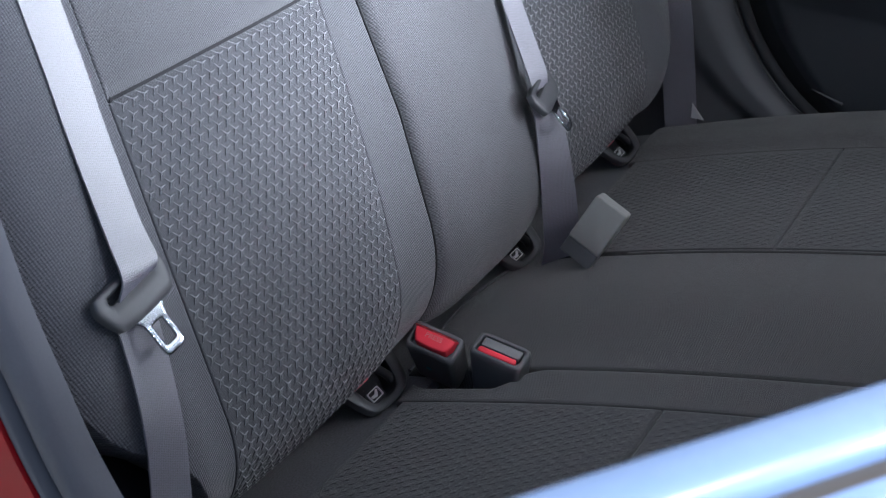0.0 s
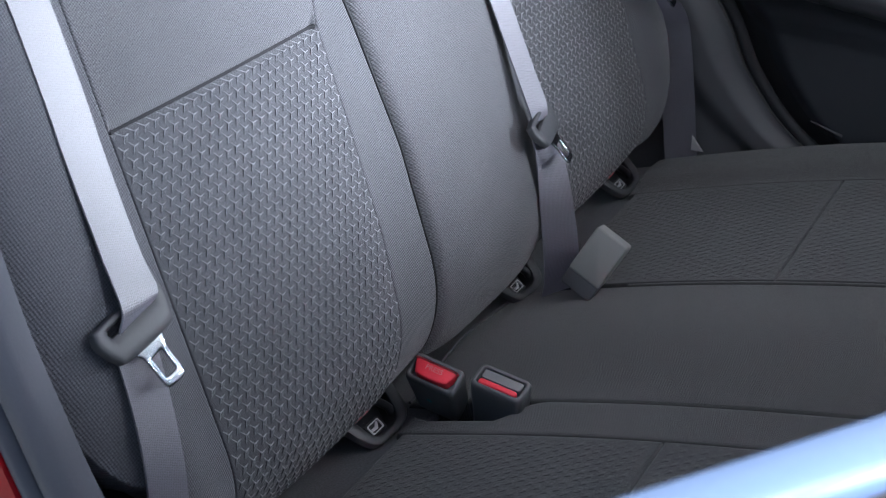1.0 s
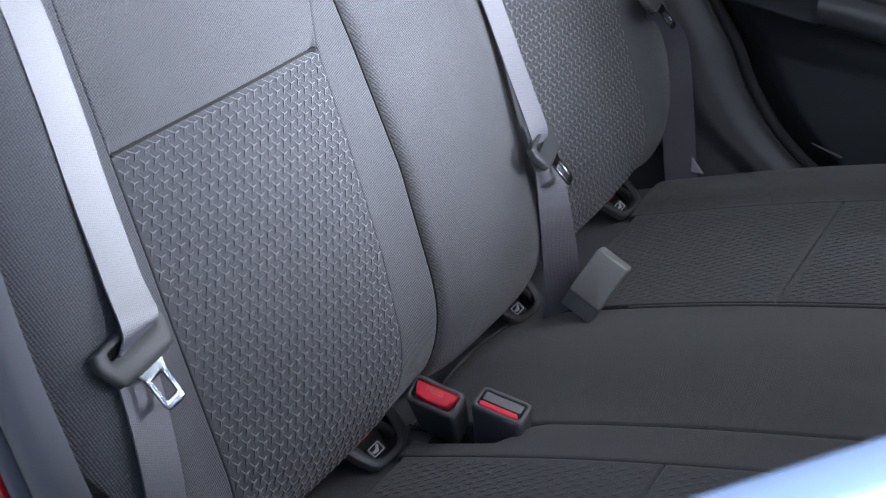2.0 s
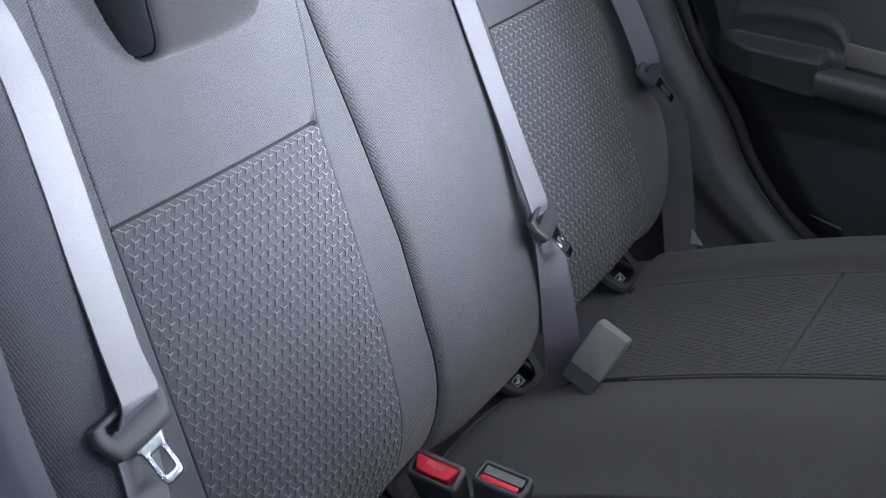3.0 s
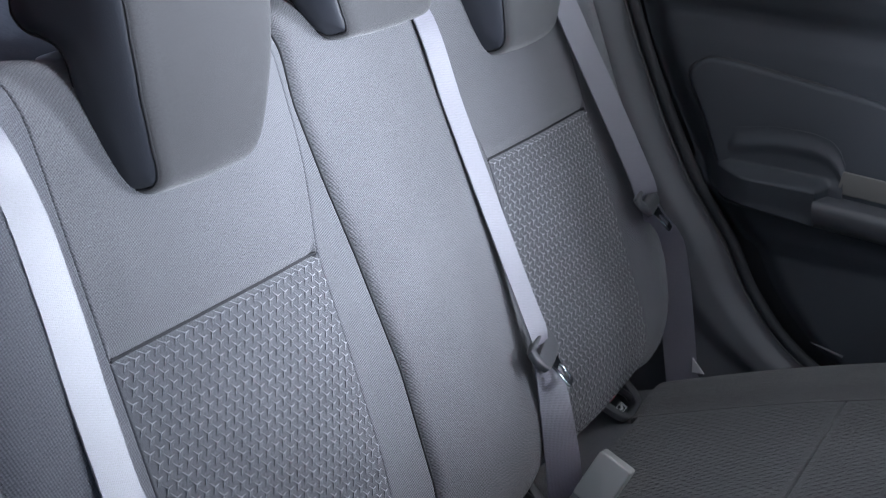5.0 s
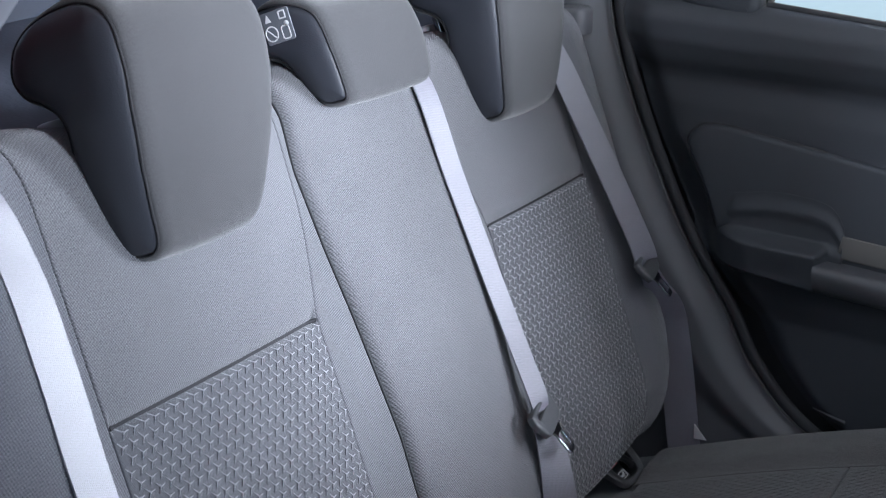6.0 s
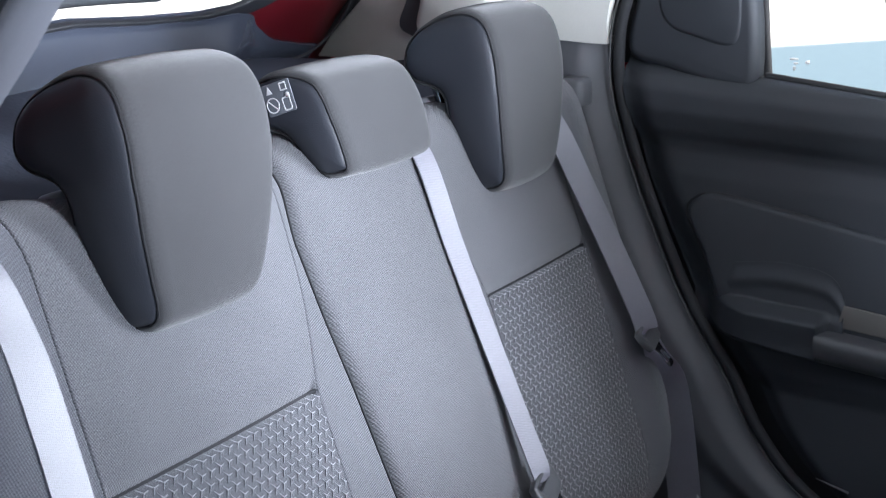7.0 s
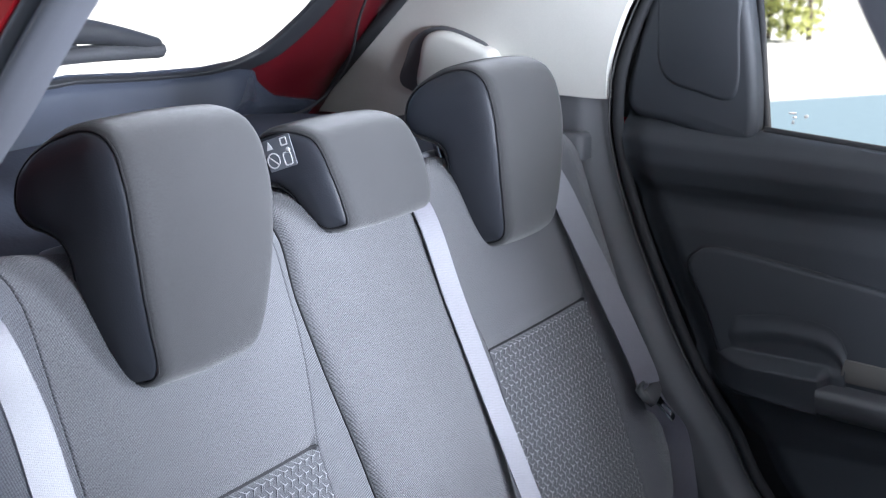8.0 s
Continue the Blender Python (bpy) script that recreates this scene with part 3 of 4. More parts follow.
headrest(OUTER_SIDE, 0.3415, HALVES, -0.028, "tall grey cloth outer headrest with black vinyl sides", (-0.062, 0.062))
middle_rest = headrest(MIDDLE_SIDE, 0.0, MIDDLE_HALVES, -0.036, "low grey cloth middle headrest with a label on its side", (-0.06, 0.06))

# label on the middle headrest: a dark tag with pale pictograms
tag_at = lambda a, b, h: on_back(-0.1040 - h, 0.2955 + b, -0.0005 + a)
tag = part("label_tag", slab(rounded(0.036, 0.034, 0.002, 3), tag_at, 0.0, 0.0012, 0.0005), LABEL, middle_rest, "dark label with pale warning pictograms")
part("pictogram", slab([(-0.014, 0.006), (-0.006, 0.006), (-0.010, 0.015)], tag_at, 0.0012, 0.0016, 0.0002, 1), PRINT, tag)
part("pictogram", ring(rounded(0.009, 0.009, 0.001, 3, 0.009, 0.0105), rounded(0.006, 0.006, 0.001, 3, 0.009, 0.0105), tag_at, 0.0012, 0.0016, 0.0002), PRINT, tag)
circle = lambda r, cx, cy, n=20: [(cx + r * math.cos(2 * math.pi * k / n), cy + r * math.sin(2 * math.pi * k / n)) for k in range(n)]
part("pictogram", ring(circle(0.0085, -0.0095, -0.006), circle(0.007, -0.0095, -0.006), tag_at, 0.0012, 0.0016, 0.0002), PRINT, tag)
part("pictogram", slab([(-0.0155, -0.0005), (-0.0145, 0.0005), (-0.0035, -0.0115), (-0.0045, -0.0125)], tag_at, 0.0012, 0.0016, 0.0001, 1), PRINT, tag)
part("pictogram", ring(rounded(0.011, 0.015, 0.003, 3, 0.0085, -0.008), rounded(0.008, 0.012, 0.002, 3, 0.0085, -0.008), tag_at, 0.0012, 0.0016, 0.0002), PRINT, tag)
part("pictogram", slab(circle(0.0032, 0.0115, 0.0005, 10), tag_at, 0.0012, 0.0016, 0.0002, 1), PRINT, tag)


# ---- belts ----
def webbing(rows, width=0.047, thick=0.0013, n=60):
    """A strap along rows of (place, way across)."""
    c = curve([np.concatenate([np.array(p, float), np.array(d, float) / np.linalg.norm(d)]) for p, d in rows], n)
    loops, uvs, run = [], [], 0.0
    across = [-1, -0.96, -0.5, 0, 0.5, 0.96, 1]
    for i, q in enumerate(c):
        p, d = q[:3], q[3:] / np.linalg.norm(q[3:])
        t = c[min(i + 1, len(c) - 1)][:3] - c[max(i - 1, 0)][:3]
        if i:
            run += float(np.linalg.norm(p - c[i - 1][:3]))
        nrm = np.cross(t, d)
        nrm = nrm / np.linalg.norm(nrm)
        top = [p + d * (k * width / 2) + nrm * (thick * (0.5 + 0.25 * (abs(k) > 0.9))) for k in across]
        low = [p + d * (k * width / 2) - nrm * (thick * (0.5 + 0.25 * (abs(k) > 0.9))) for k in reversed(across)]
        loops.append(top + low)
        uvs += [(k * width / 2, run) for k in across] + [(k * width / 2 + 0.1, run) for k in reversed(across)]
    return loft(loops, uvs=uvs)


def tongue(parent, m):
    """The sliding tongue: a plastic loop with its slot, and the steel plate. In m's frame x runs across, y up the belt, z off the seat."""
    to3 = lambda a, b, h: m @ Vector((a, b, h))
    long3 = lambda a, b, h: m @ Vector((a, b * 1.14 + 0.002, h))
    n = 56
    outer, inner = [], []
    shape = curve([(-0.040, 0.005), (-0.038, 0.015), (-0.030, 0.0185), (0.030, 0.0185), (0.038, 0.015), (0.040, 0.005), (0.034, -0.011), (0.024, -0.0175), (-0.024, -0.0175), (-0.034, -0.011)], n, closed=True)
    hole = curve([(-0.0265, 0.0085), (-0.025, 0.0115), (-0.02, 0.0125), (0.02, 0.0125), (0.025, 0.0115), (0.0265, 0.0085), (0.025, 0.006), (0.02, 0.005), (-0.02, 0.005), (-0.025, 0.006)], n, closed=True)
    body = part("tongue", ring(shape, hole, to3, -0.004, 0.005, 0.0022), TONGUE, parent, "dark grey plastic belt tongue with a slot")
    plate = curve([(-0.016, -0.013), (-0.0155, -0.0185), (-0.0125, -0.0225), (-0.0115, -0.030), (-0.0115, -0.046), (-0.008, -0.050), (0.0, -0.0505), (0.008, -0.050), (0.0115, -0.046), (0.0115, -0.030), (0.0125, -0.0225), (0.0155, -0.0185), (0.016, -0.013), (0.0, -0.012)], 42, closed=True)
    slot = curve([(-0.0055, -0.0265), (-0.0066, -0.0275), (-0.0067, -0.030), (-0.0068, -0.034), (-0.0068, -0.0385), (-0.0067, -0.042), (-0.005, -0.0435), (0.0, -0.0437), (0.005, -0.0435), (0.0067, -0.042), (0.0068, -0.0385), (0.0067, -0.030), (0.0055, -0.0265), (0.0, -0.0262)], 42, closed=True)
    part("plate", ring(plate, slot, long3, -0.0012, 0.0012, 0.0008), CHROME, body, "bright steel latch plate with a slot")


def seat_frame(y, v, n, turn, lean=0.0, twist=0.0):
    """A frame on the backrest: x across, y up, z off it; turned in its plane, leant out and twisted."""
    rot = Matrix((tuple(YA), tuple(BU), tuple(BN))).transposed().to_4x4()
    return Matrix.Translation(on_back(y, v, n)) @ rot @ Euler((radians(lean), radians(twist), radians(turn))).to_matrix().to_4x4()


def across(turn, out=0.0):
    """The way across a strap that lies on the backrest, turned in its plane."""
    return YA * math.cos(radians(turn)) + BU * math.sin(radians(turn)) + BN * out


near_belt = thing("seat_belt", "pale grey seat belt with its tongue hanging on the backrest", "seat belt", "rear seat belts")
part("strap", webbing([(on_back(-0.625, 0.31, -0.06), across(-16)), (on_back(-0.582, 0.24, 0.002), across(-16)), (on_back(-0.562, 0.16, 0.011), across(-13, -0.04)), (on_back(-0.5600, 0.07, 0.0125), across(-14, -0.03)), (on_back(-0.5635, -0.01, 0.0135), across(-15, -0.03)), (on_back(-0.569, -0.088, 0.019), across(-12, -0.05)), (on_back(-0.575, -0.124, 0.0275), across(-2)), (on_back(-0.582, -0.137, 0.024), across(6)), (on_back(-0.585, -0.150, 0.016), across(6))], width=0.045), BELT, near_belt)
part("lap_strap", webbing([(on_back(-0.585, -0.150, 0.016), across(4)), (on_back(-0.588, -0.166, 0.016), across(-10)), (on_back(-0.593, -0.205, 0.0165), across(-22)), (on_back(-0.604, -0.255, 0.018), across(-26)), (on_back(-0.614, -0.295, 0.015), across(-26)), (on_back(-0.629, -0.345, 0.008), across(-26)), (on_back(-0.652, -0.46, -0.03), across(-26))]), BELT, near_belt)
tongue(near_belt, seat_frame(-0.585, -0.1435, 0.022, 9, -16, -4) @ Matrix.Scale(1.05, 4))

middle_belt = thing("seat_belt", "pale grey middle seat belt lying along the backrest", "seat belt", "rear seat belts")
part("strap", webbing([(on_back(0.098, 0.30, -0.10), across(-4)), (on_back(0.103, 0.255, -0.03), across(-6, 0.15)), (on_back(0.109, 0.205, 0.0185), across(-8, 0.15)), (on_back(0.122, 0.08, 0.0195), across(-9, 0.15)), (on_back(0.134, -0.03, 0.0205), across(-10, 0.15)), (on_back(0.140, -0.11, 0.0235), across(-11, 0.15)), (on_back(0.136, -0.17, 0.031), across(-12, 0.15)), (on_back(0.131, -0.205, 0.037), across(-10, 0.15)), (on_back(0.130, -0.224, 0.036), across(-8))], width=0.037), BELT, middle_belt)
part("lap_strap", webbing([(on_back(0.136, -0.228, 0.030), across(-18)), (on_back(0.141, -0.268, 0.030), across(-20, 0.2)), (on_back(0.136, -0.345, 0.022), across(-16, 0.45)), (on_back(0.139, -0.40, 0.010), across(-12, 0.6)), (on_back(0.153, -0.437, -0.006), across(-10, 0.6)), (on_back(0.165, -0.465, -0.024), across(-8, 0.6))], width=0.052), BELT, middle_belt)
tongue(middle_belt, seat_frame(0.131, -0.231, 0.039, 10, -18, 10))

far_belt = thing("seat_belt", "grey seat belt hanging from the far shoulder guide", "seat belt", "rear seat belts")
part("strap", webbing([(on_back(0.462, 0.262, -0.05), across(-8, 0.42)), (on_back(0.470, 0.222, 0.006), across(-8, 0.42)), (on_back(0.484, 0.172, 0.022), across(-10, 0.42)), (on_back(0.505, 0.085, 0.027), across(-10, 0.42)), (on_back(0.530, -0.017, 0.032), across(-10, 0.42)), (on_back(0.551, -0.117, 0.037), across(-10, 0.42)), (on_back(0.556, -0.147, 0.036), across(-8, 0.4))], width=0.046), BELT, far_belt)
part("lap_strap", webbing([(on_back(0.560, -0.145, 0.034), across(-8)), (on_back(0.60, -0.19, 0.020), across(-8, 0.3)), (np.array([-0.005, 0.652, 0.735]), (0.9, 0.42, 0.1)), (np.array([0.004, 0.660, 0.68]), (0.95, 0.3, 0.1)), (np.array([0.014, 0.664, 0.60]), (0.96, 0.27, 0.1)), (np.array([0.026, 0.664, 0.51]), (0.96, 0.27, 0.1)), (np.array([0.04, 0.664, 0.45]), (0.96, 0.27, 0.1))], width=0.05), BELT, far_belt, "grey lap strap in the shade")
tongue(far_belt, seat_frame(0.560, -0.156, 0.034, 8, -20, 8))
part("belt_tag", slab([(-0.010, -0.012), (0.010, -0.012), (-0.010, 0.012)], lambda a, b, h: np.array([0.050 + a, 0.668 - h, 0.538 + b]), 0.0, 0.002, 0.0005), PRINT, far_belt, "small white tag at the belt's foot")
guide_to = lambda a, b, h: Vector((-0.170 + b, 0.655 + a, 1.165 + h))
part("shoulder_guide", slab(rounded(0.05, 0.05, 0.014), guide_to, -0.02, 0.020, 0.009), GREY_PLASTIC, far_belt, "grey plastic shoulder guide")


# ---- buckles ----
def buckle(label, m, face, length=0.06):
    """A belt buckle: x across, y front to back, z up; its top slopes, with the red button in it."""
    b = thing("seat_belt_buckle", label, "buckle", "belt buckles")
    to3 = lambda a, c, h: m @ Vector((a, c, h))
    w, d = 0.056, 0.030
    loops = []
    for h, k in ((-length, 0.86), (-length * 0.5, 0.93), (-0.008, 1.0)):
        loops.append([to3(a, c, h) for a, c in rounded(w * k, d * (0.9 + 0.1 * k), 0.006, 4)])
    for h, ins in ((-0.002, 0.0), (0.0008, 0.0012), (0.0018, 0.003)):
        loops.append([to3(a, c, h + c * 0.0) for a, c in rounded(w - 2 * ins, d - 2 * ins, 0.006, 4)])
    for h, ins in ((0.0012, 0.0045), (-0.003, 0.0055), (-0.006, 0.006)):
        loops.append([to3(a, c, h) for a, c in rounded(w - 2 * ins, d - 2 * ins, 0.004, 4)])
    part("housing", loft(loops), BUCKLE, b, "black plastic buckle housing")
    if face == "wide":
        if length > 0.06:
            part("mark", slab(circle(0.0032, -0.004, -0.040, 14), lambda p, q, h: m @ Vector((p, -0.0146 - h, q)), 0.0, 0.0006, 0.0002, 1), plastic("blue_green_paint", (0.05, 0.25, 0.32), 0.5), b, "small blue-green paint dot")
        btn = part("button", slab(curve([(-0.0222, 0.005), (-0.0205, 0.0088), (0.0205, 0.0088), (0.0222, 0.005), (0.0195, -0.003), (0.0135, -0.0088), (-0.0135, -0.0088), (-0.0195, -0.003)], 48, True), to3, -0.006, 0.0062, 0.0022), RED_BUTTON, b, "red release button")
        words("PRESS", btn, m @ Matrix.Translation((0.0, 0.0015, 0.0063)), 0.0075)
    else:
        part("button", slab(rounded(0.041, 0.007, 0.0025, 4, 0, -0.0075), to3, -0.006, 0.0026, 0.002), RED_BUTTON, b, "narrow red release button")
        part("slot_cover", slab(rounded(0.042, 0.011, 0.002, 3, 0, 0.0035), to3, -0.006, 0.0008, 0.001), plastic("clear_grey_plastic", (0.16, 0.165, 0.17), 0.18, 300, 0.02, spec=0.8), b, "glossy grey slot cover")
    return b


def words(text, parent, m, size):
    """Embossed writing in the built-in font, as a mesh."""
    cu = bpy.data.curves.new("writing", "FONT")
    cu.body, cu.size, cu.extrude, cu.align_x, cu.align_y = text, size, 0.0002, "CENTER", "CENTER"
    tmp = new("writing", cu)
    me = bpy.data.meshes.new_from_object(tmp.evaluated_get(bpy.context.evaluated_depsgraph_get()))
    bpy.data.objects.remove(tmp)
    me.transform(m)
    part("writing", me, PALE_RED, parent, "embossed word")


def frame_at(p, x_way, up_way):
    x, z = Vector(x_way).normalized(), Vector(up_way).normalized()
    y = z.cross(x).normalized()
    x = y.cross(z)
    return Matrix.Translation(p) @ Matrix((x, y, z)).transposed().to_4x4()


buckle("black buckle with a wide red press button", frame_at((0.032, -0.168, 0.575), (1, -0.10, 0.0), (0.16, -0.66, 1)) @ Matrix.Scale(1.12, 4), "wide", 0.07)
buckle("black buckle turned round with a narrow red edge", frame_at((0.102, -0.143, 0.570), (1, -0.06, 0.02), (0.12, -0.28, 1)) @ Matrix.Scale(1.14, 4), "narrow", 0.07)
third = thing("seat_belt_buckle", "grey buckle leaning in the gap with its plain back showing", "buckle", "belt buckles")
m3 = frame_at((0.0965, 0.1505, 0.590), (0.92, 0.0, -0.32), (0.46, 0.32, 0.9)) @ Matrix.Scale(0.84, 4)
back3 = lambda a, h, c: m3 @ Vector((a, c, h))
part("housing", slab(rounded(0.056, 0.078, 0.005, 4), lambda a, h, c: m3 @ Vector((a, -c, h)), -0.016, 0.013, 0.003), plastic("grey_buckle_back", (0.26, 0.265, 0.255), 0.4), third, "plain grey plastic buckle back")
part("lower_lip", slab(rounded(0.054, 0.03, 0.004, 3, 0.0, -0.05), lambda a, h, c: m3 @ Vector((a, -c, h)), -0.014, 0.009, 0.002), BUCKLE, third)


# ---- child seat anchors ----
def anchor(y, label):
    """A bezel in the gap, sloping down to the front: p runs across, q down the slope, h off it."""
    a = thing("anchor_bezel", label, "anchor", "child seat anchors")
    base, fall, face = np.array([-0.0254, y, 0.512]), np.array([0.8, 0.0, -0.6]), np.array([0.6, 0.0, 0.8])
    to3 = lambda p, q, h: base + YA * p + fall * q + face * h
    n = 48
    outer = curve([(-0.051, -0.030), (-0.049, -0.008), (-0.042, 0.010), (-0.032, 0.021), (-0.012, 0.0245), (0.014, 0.0245), (0.034, 0.020), (0.047, 0.006), (0.051, -0.030), (0.0, -0.036)], n, True)
    inner = curve([(-0.034, -0.026), (-0.032, -0.006), (-0.028, 0.008), (-0.019, 0.0145), (-0.004, 0.016), (0.010, 0.016), (0.022, 0.012), (0.031, 0.0), (0.034, -0.026), (0.0, -0.031)], n, True)
    part("rim", ring(outer, inner, to3, -0.008, 0.003, 0.0022), TONGUE, a, "satin dark grey plastic rim")
    wall = [[to3(q[0] * k, q[1] * k - g, h) for q in inner] for k, g, h in ((1.0, 0.0, -0.001), (0.95, 0.001, -0.008), (0.85, 0.003, -0.020), (0.5, 0.006, -0.024), (0.02, 0.008, -0.024))]
    part("cup", loft(wall, caps=False), DARK, a, "dark cup")
    part("flag", slab(rounded(0.026, 0.006, 0.0025, 3, -0.009, -0.017), to3, -0.014, -0.005, 0.002), RED_BUTTON, a, "small red tab")
    sign = part("sign", ring(rounded(0.0225, 0.0125, 0.002, 3, -0.005, 0.004), rounded(0.0198, 0.0098, 0.002, 3, -0.005, 0.004), to3, -0.010, -0.0080, 0.0003), PRINT, a, "white child seat sign")
    part("sign_figure", slab([(-0.013, 0.0065), (-0.004, 0.0075), (0.002, 0.0015), (0.0005, -0.0005), (-0.006, 0.0035), (-0.013, 0.003)], to3, -0.010, -0.0080, 0.0002, 1), PRINT, sign)
    part("sign_plate", slab(rounded(0.030, 0.018, 0.003, 3, -0.004, 0.0045), to3, -0.016, -0.0098, 0.001), DARK, a, "black plate under the sign")
    part("hood", tube(curve([to3(0.004, -0.028, -0.004), to3(0.018, -0.016, -0.003), to3(0.027, -0.002, -0.005), to3(0.030, 0.008, -0.010)], 16), 0.0055, 8), DARK, a, "rounded black hood")


anchor(-0.192, "black child seat anchor bezel between cushion and backrest")
anchor(0.180, "black child seat anchor bezel between cushion and backrest")
anchor(0.545, "black child seat anchor bezel between cushion and backrest")


# ---- far door ----
EDGE = [(0.30, 0.50), (0.185, 0.579), (0.117, 0.66), (0.077, 0.738), (0.013, 0.836), (-0.043, 0.954), (-0.09, 1.073), (-0.114, 1.159), (-0.119, 1.218), (-0.111, 1.286), (-0.076, 1.378), (-0.02, 1.47)]
edge_pts = curve(EDGE, 66)
EDGE_X = [(float(q[1]), float(q[0])) for q in edge_pts]


def edge_x(z):
    return lerp_curve(EDGE_X, z)


def sill_z(x):
    return 1.204 - 0.118 * x


DOOR_SECTION = [(-0.75, 0.715), (-0.47, 0.715), (-0.44, 0.702), (-0.40, 0.694), (-0.385, 0.686), (-0.372, 0.685), (-0.355, 0.690), (-0.33, 0.698), (-0.30, 0.700), (-0.2, 0.692), (-0.155, 0.691), (-0.142, 0.693), (-0.118, 0.696), (-0.103, 0.692), (-0.088, 0.680), (-0.06, 0.669), (-0.03, 0.670), (-0.008, 0.685), (0.0, 0.705)]


def door_y(x, z):
    k = z - sill_z(x) - 0.05 * (x - 0.1)
    return lerp_curve(DOOR_SECTION, k)


far_door = thing("rear_door", "closed far rear door with black plastic trim and armrest", "car door")


def door_sheet(a, b, depth):
    x0 = 0.0
    for _ in range(4):
        x0 = edge_x(0.33 + (sill_z(x0) - 0.33) * b) + 0.012
    x = x0 + (0.95 - x0) * a ** 1.6
    z = 0.33 + (sill_z(x) - 0.33) * b
    y = door_y(x, z) + 0.022 * (1 - smooth(x - x0, 0.0, 0.05))
    return np.array([x, y + depth, z])


part("trim_panel", pad(door_sheet, 60, 150, 0.03), DOOR_PLASTIC, far_door, "black grained plastic door trim")

# soft insert with its armrest
INSERT = curve([(0.005, 0.985), (0.016, 1.010), (0.05, 1.020), (0.15, 1.003), (0.30, 0.975), (0.6, 0.92), (0.6, 0.78), (0.30, 0.815), (0.218, 0.806), (0.203, 0.800), (0.15, 0.806), (0.09, 0.818), (0.066, 0.832), (0.052, 0.87), (0.03, 0.93)], 90, True)
part("insert", slab(INSERT, lambda a, b, h: np.array([a, door_y(a, b) * 0 + 0.692 - h, b]), -0.012, 0.012, 0.008, 4), DOOR_PLASTIC, far_door, "soft black door insert")


def armrest_sheet(a, b, depth):
    x = 0.010 + 0.235 * a
    up = lerp_curve([(0.01, 0.884), (0.046, 0.890), (0.085, 0.900), (0.13, 0.906), (0.16, 0.906), (0.20, 0.902), (0.222, 0.895), (0.236, 0.882), (0.245, 0.862)], x)
    ledge, foot = 0.868 - 0.08 * (x - 0.05), 0.818 - 0.15 * (x - 0.05)
    foot = max(foot, 0.850 - 0.62 * (x - 0.01))
    b = b - 0.6 * math.sin(4 * math.pi * b) / (4 * math.pi)
    z = foot - 0.010 + (up + 0.022 - foot + 0.010) * b
    grow, end = smooth(x, 0.005, 0.12), 1 - smooth(x, 0.214, 0.226)
    upper = 0.006 * smooth(up + 0.018 - z, 0.0, 0.03)
    scoop = -0.005 * smooth(up - z, 0.0, 0.02)
    lower = (0.040 * end + 0.006 * (1 - end)) * smooth(ledge + 0.008 - z, 0.0, 0.016) * (1 - 0.18 * smooth(ledge - z, 0.0, 0.05))
    under = 1 - smooth(foot + 0.004 - z, 0.0, 0.012)
    k = smooth(x, 0.03, 0.085)
    base = (door_y(x, z) + 0.022 * (1 - smooth(x - edge_x(z) - 0.012, 0.0, 0.05)) + 0.001) * (1 - k) + 0.679 * k
    return np.array([x, base - (upper + scoop + lower * grow) * under * (0.12 + 0.88 * grow) + depth, z])


part("armrest", pad(armrest_sheet, 60, 70, 0.03), DOOR_PLASTIC, far_door, "padded black armrest with a shallow scoop")
groove = [q for q in INSERT if q[0] < 0.215]
groove = sorted(groove, key=lambda q: math.atan2(q[1] - 0.90, q[0] - 0.215) % (2 * math.pi))
part("groove", tube([np.array([q[0] - 0.0015, min(door_y(q[0], q[1]), 0.690) - 0.0015, q[1]]) for q in groove], 0.0022, 6), DARK, far_door, "dark groove round the insert")
back_plate = [q for q in curve([(p[0] - 0.008, p[1]) for p in EDGE], 44) if q[1] < 1.17] + [np.array([0.95, 1.08]), np.array([0.95, 0.33]), np.array([0.40, 0.33])]
part("inner_frame", slab(back_plate, lambda a, b, h: np.array([a, 0.752 - h, b]), 0.0, 0.02, 0.002, 1), DARK, far_door, "black inner door frame")
grip_loops = []
for k in range(14):
    t = k / 13
    x = 0.212 + t * 0.45
    z_top = 0.838 - 0.12 * (x - 0.212)
    grip_loops.append([np.array([x, yy, zz]) for yy, zz in ((0.70, z_top), (0.645, z_top), (0.637, z_top - 0.004), (0.634, z_top - 0.012), (0.640, z_top - 0.034), (0.652, z_top - 0.044), (0.70, z_top - 0.047))])
part("door_pull", loft(grip_loops), plastic("satin_grey_plastic", (0.05, 0.052, 0.058), 0.4), far_door, "satin dark grey door pull")
part("pull_cup", slab([(0.236, 0.842), (0.244, 0.875), (0.6, 0.83), (0.6, 0.80)], lambda a, b, h: np.array([a, 0.678 - h, b]), 0.0, 0.004, 0.002), plastic("brown_grey_plastic", (0.09, 0.085, 0.08), 0.5), far_door, "grey recess behind the pull")

# grey strip that paints a small bright streak on the door
part("highlight_strip", tube([np.array([0.2113 + 0.0494 * k / 8, 0.704, 0.5946 - 0.0148 * k / 8]) for k in range(9)], lambda t: 0.0015 + 0.0025 * t, 8, flat=0.6), GREY_PLASTIC, far_door, "pale strip drawn as a highlight low on the door")

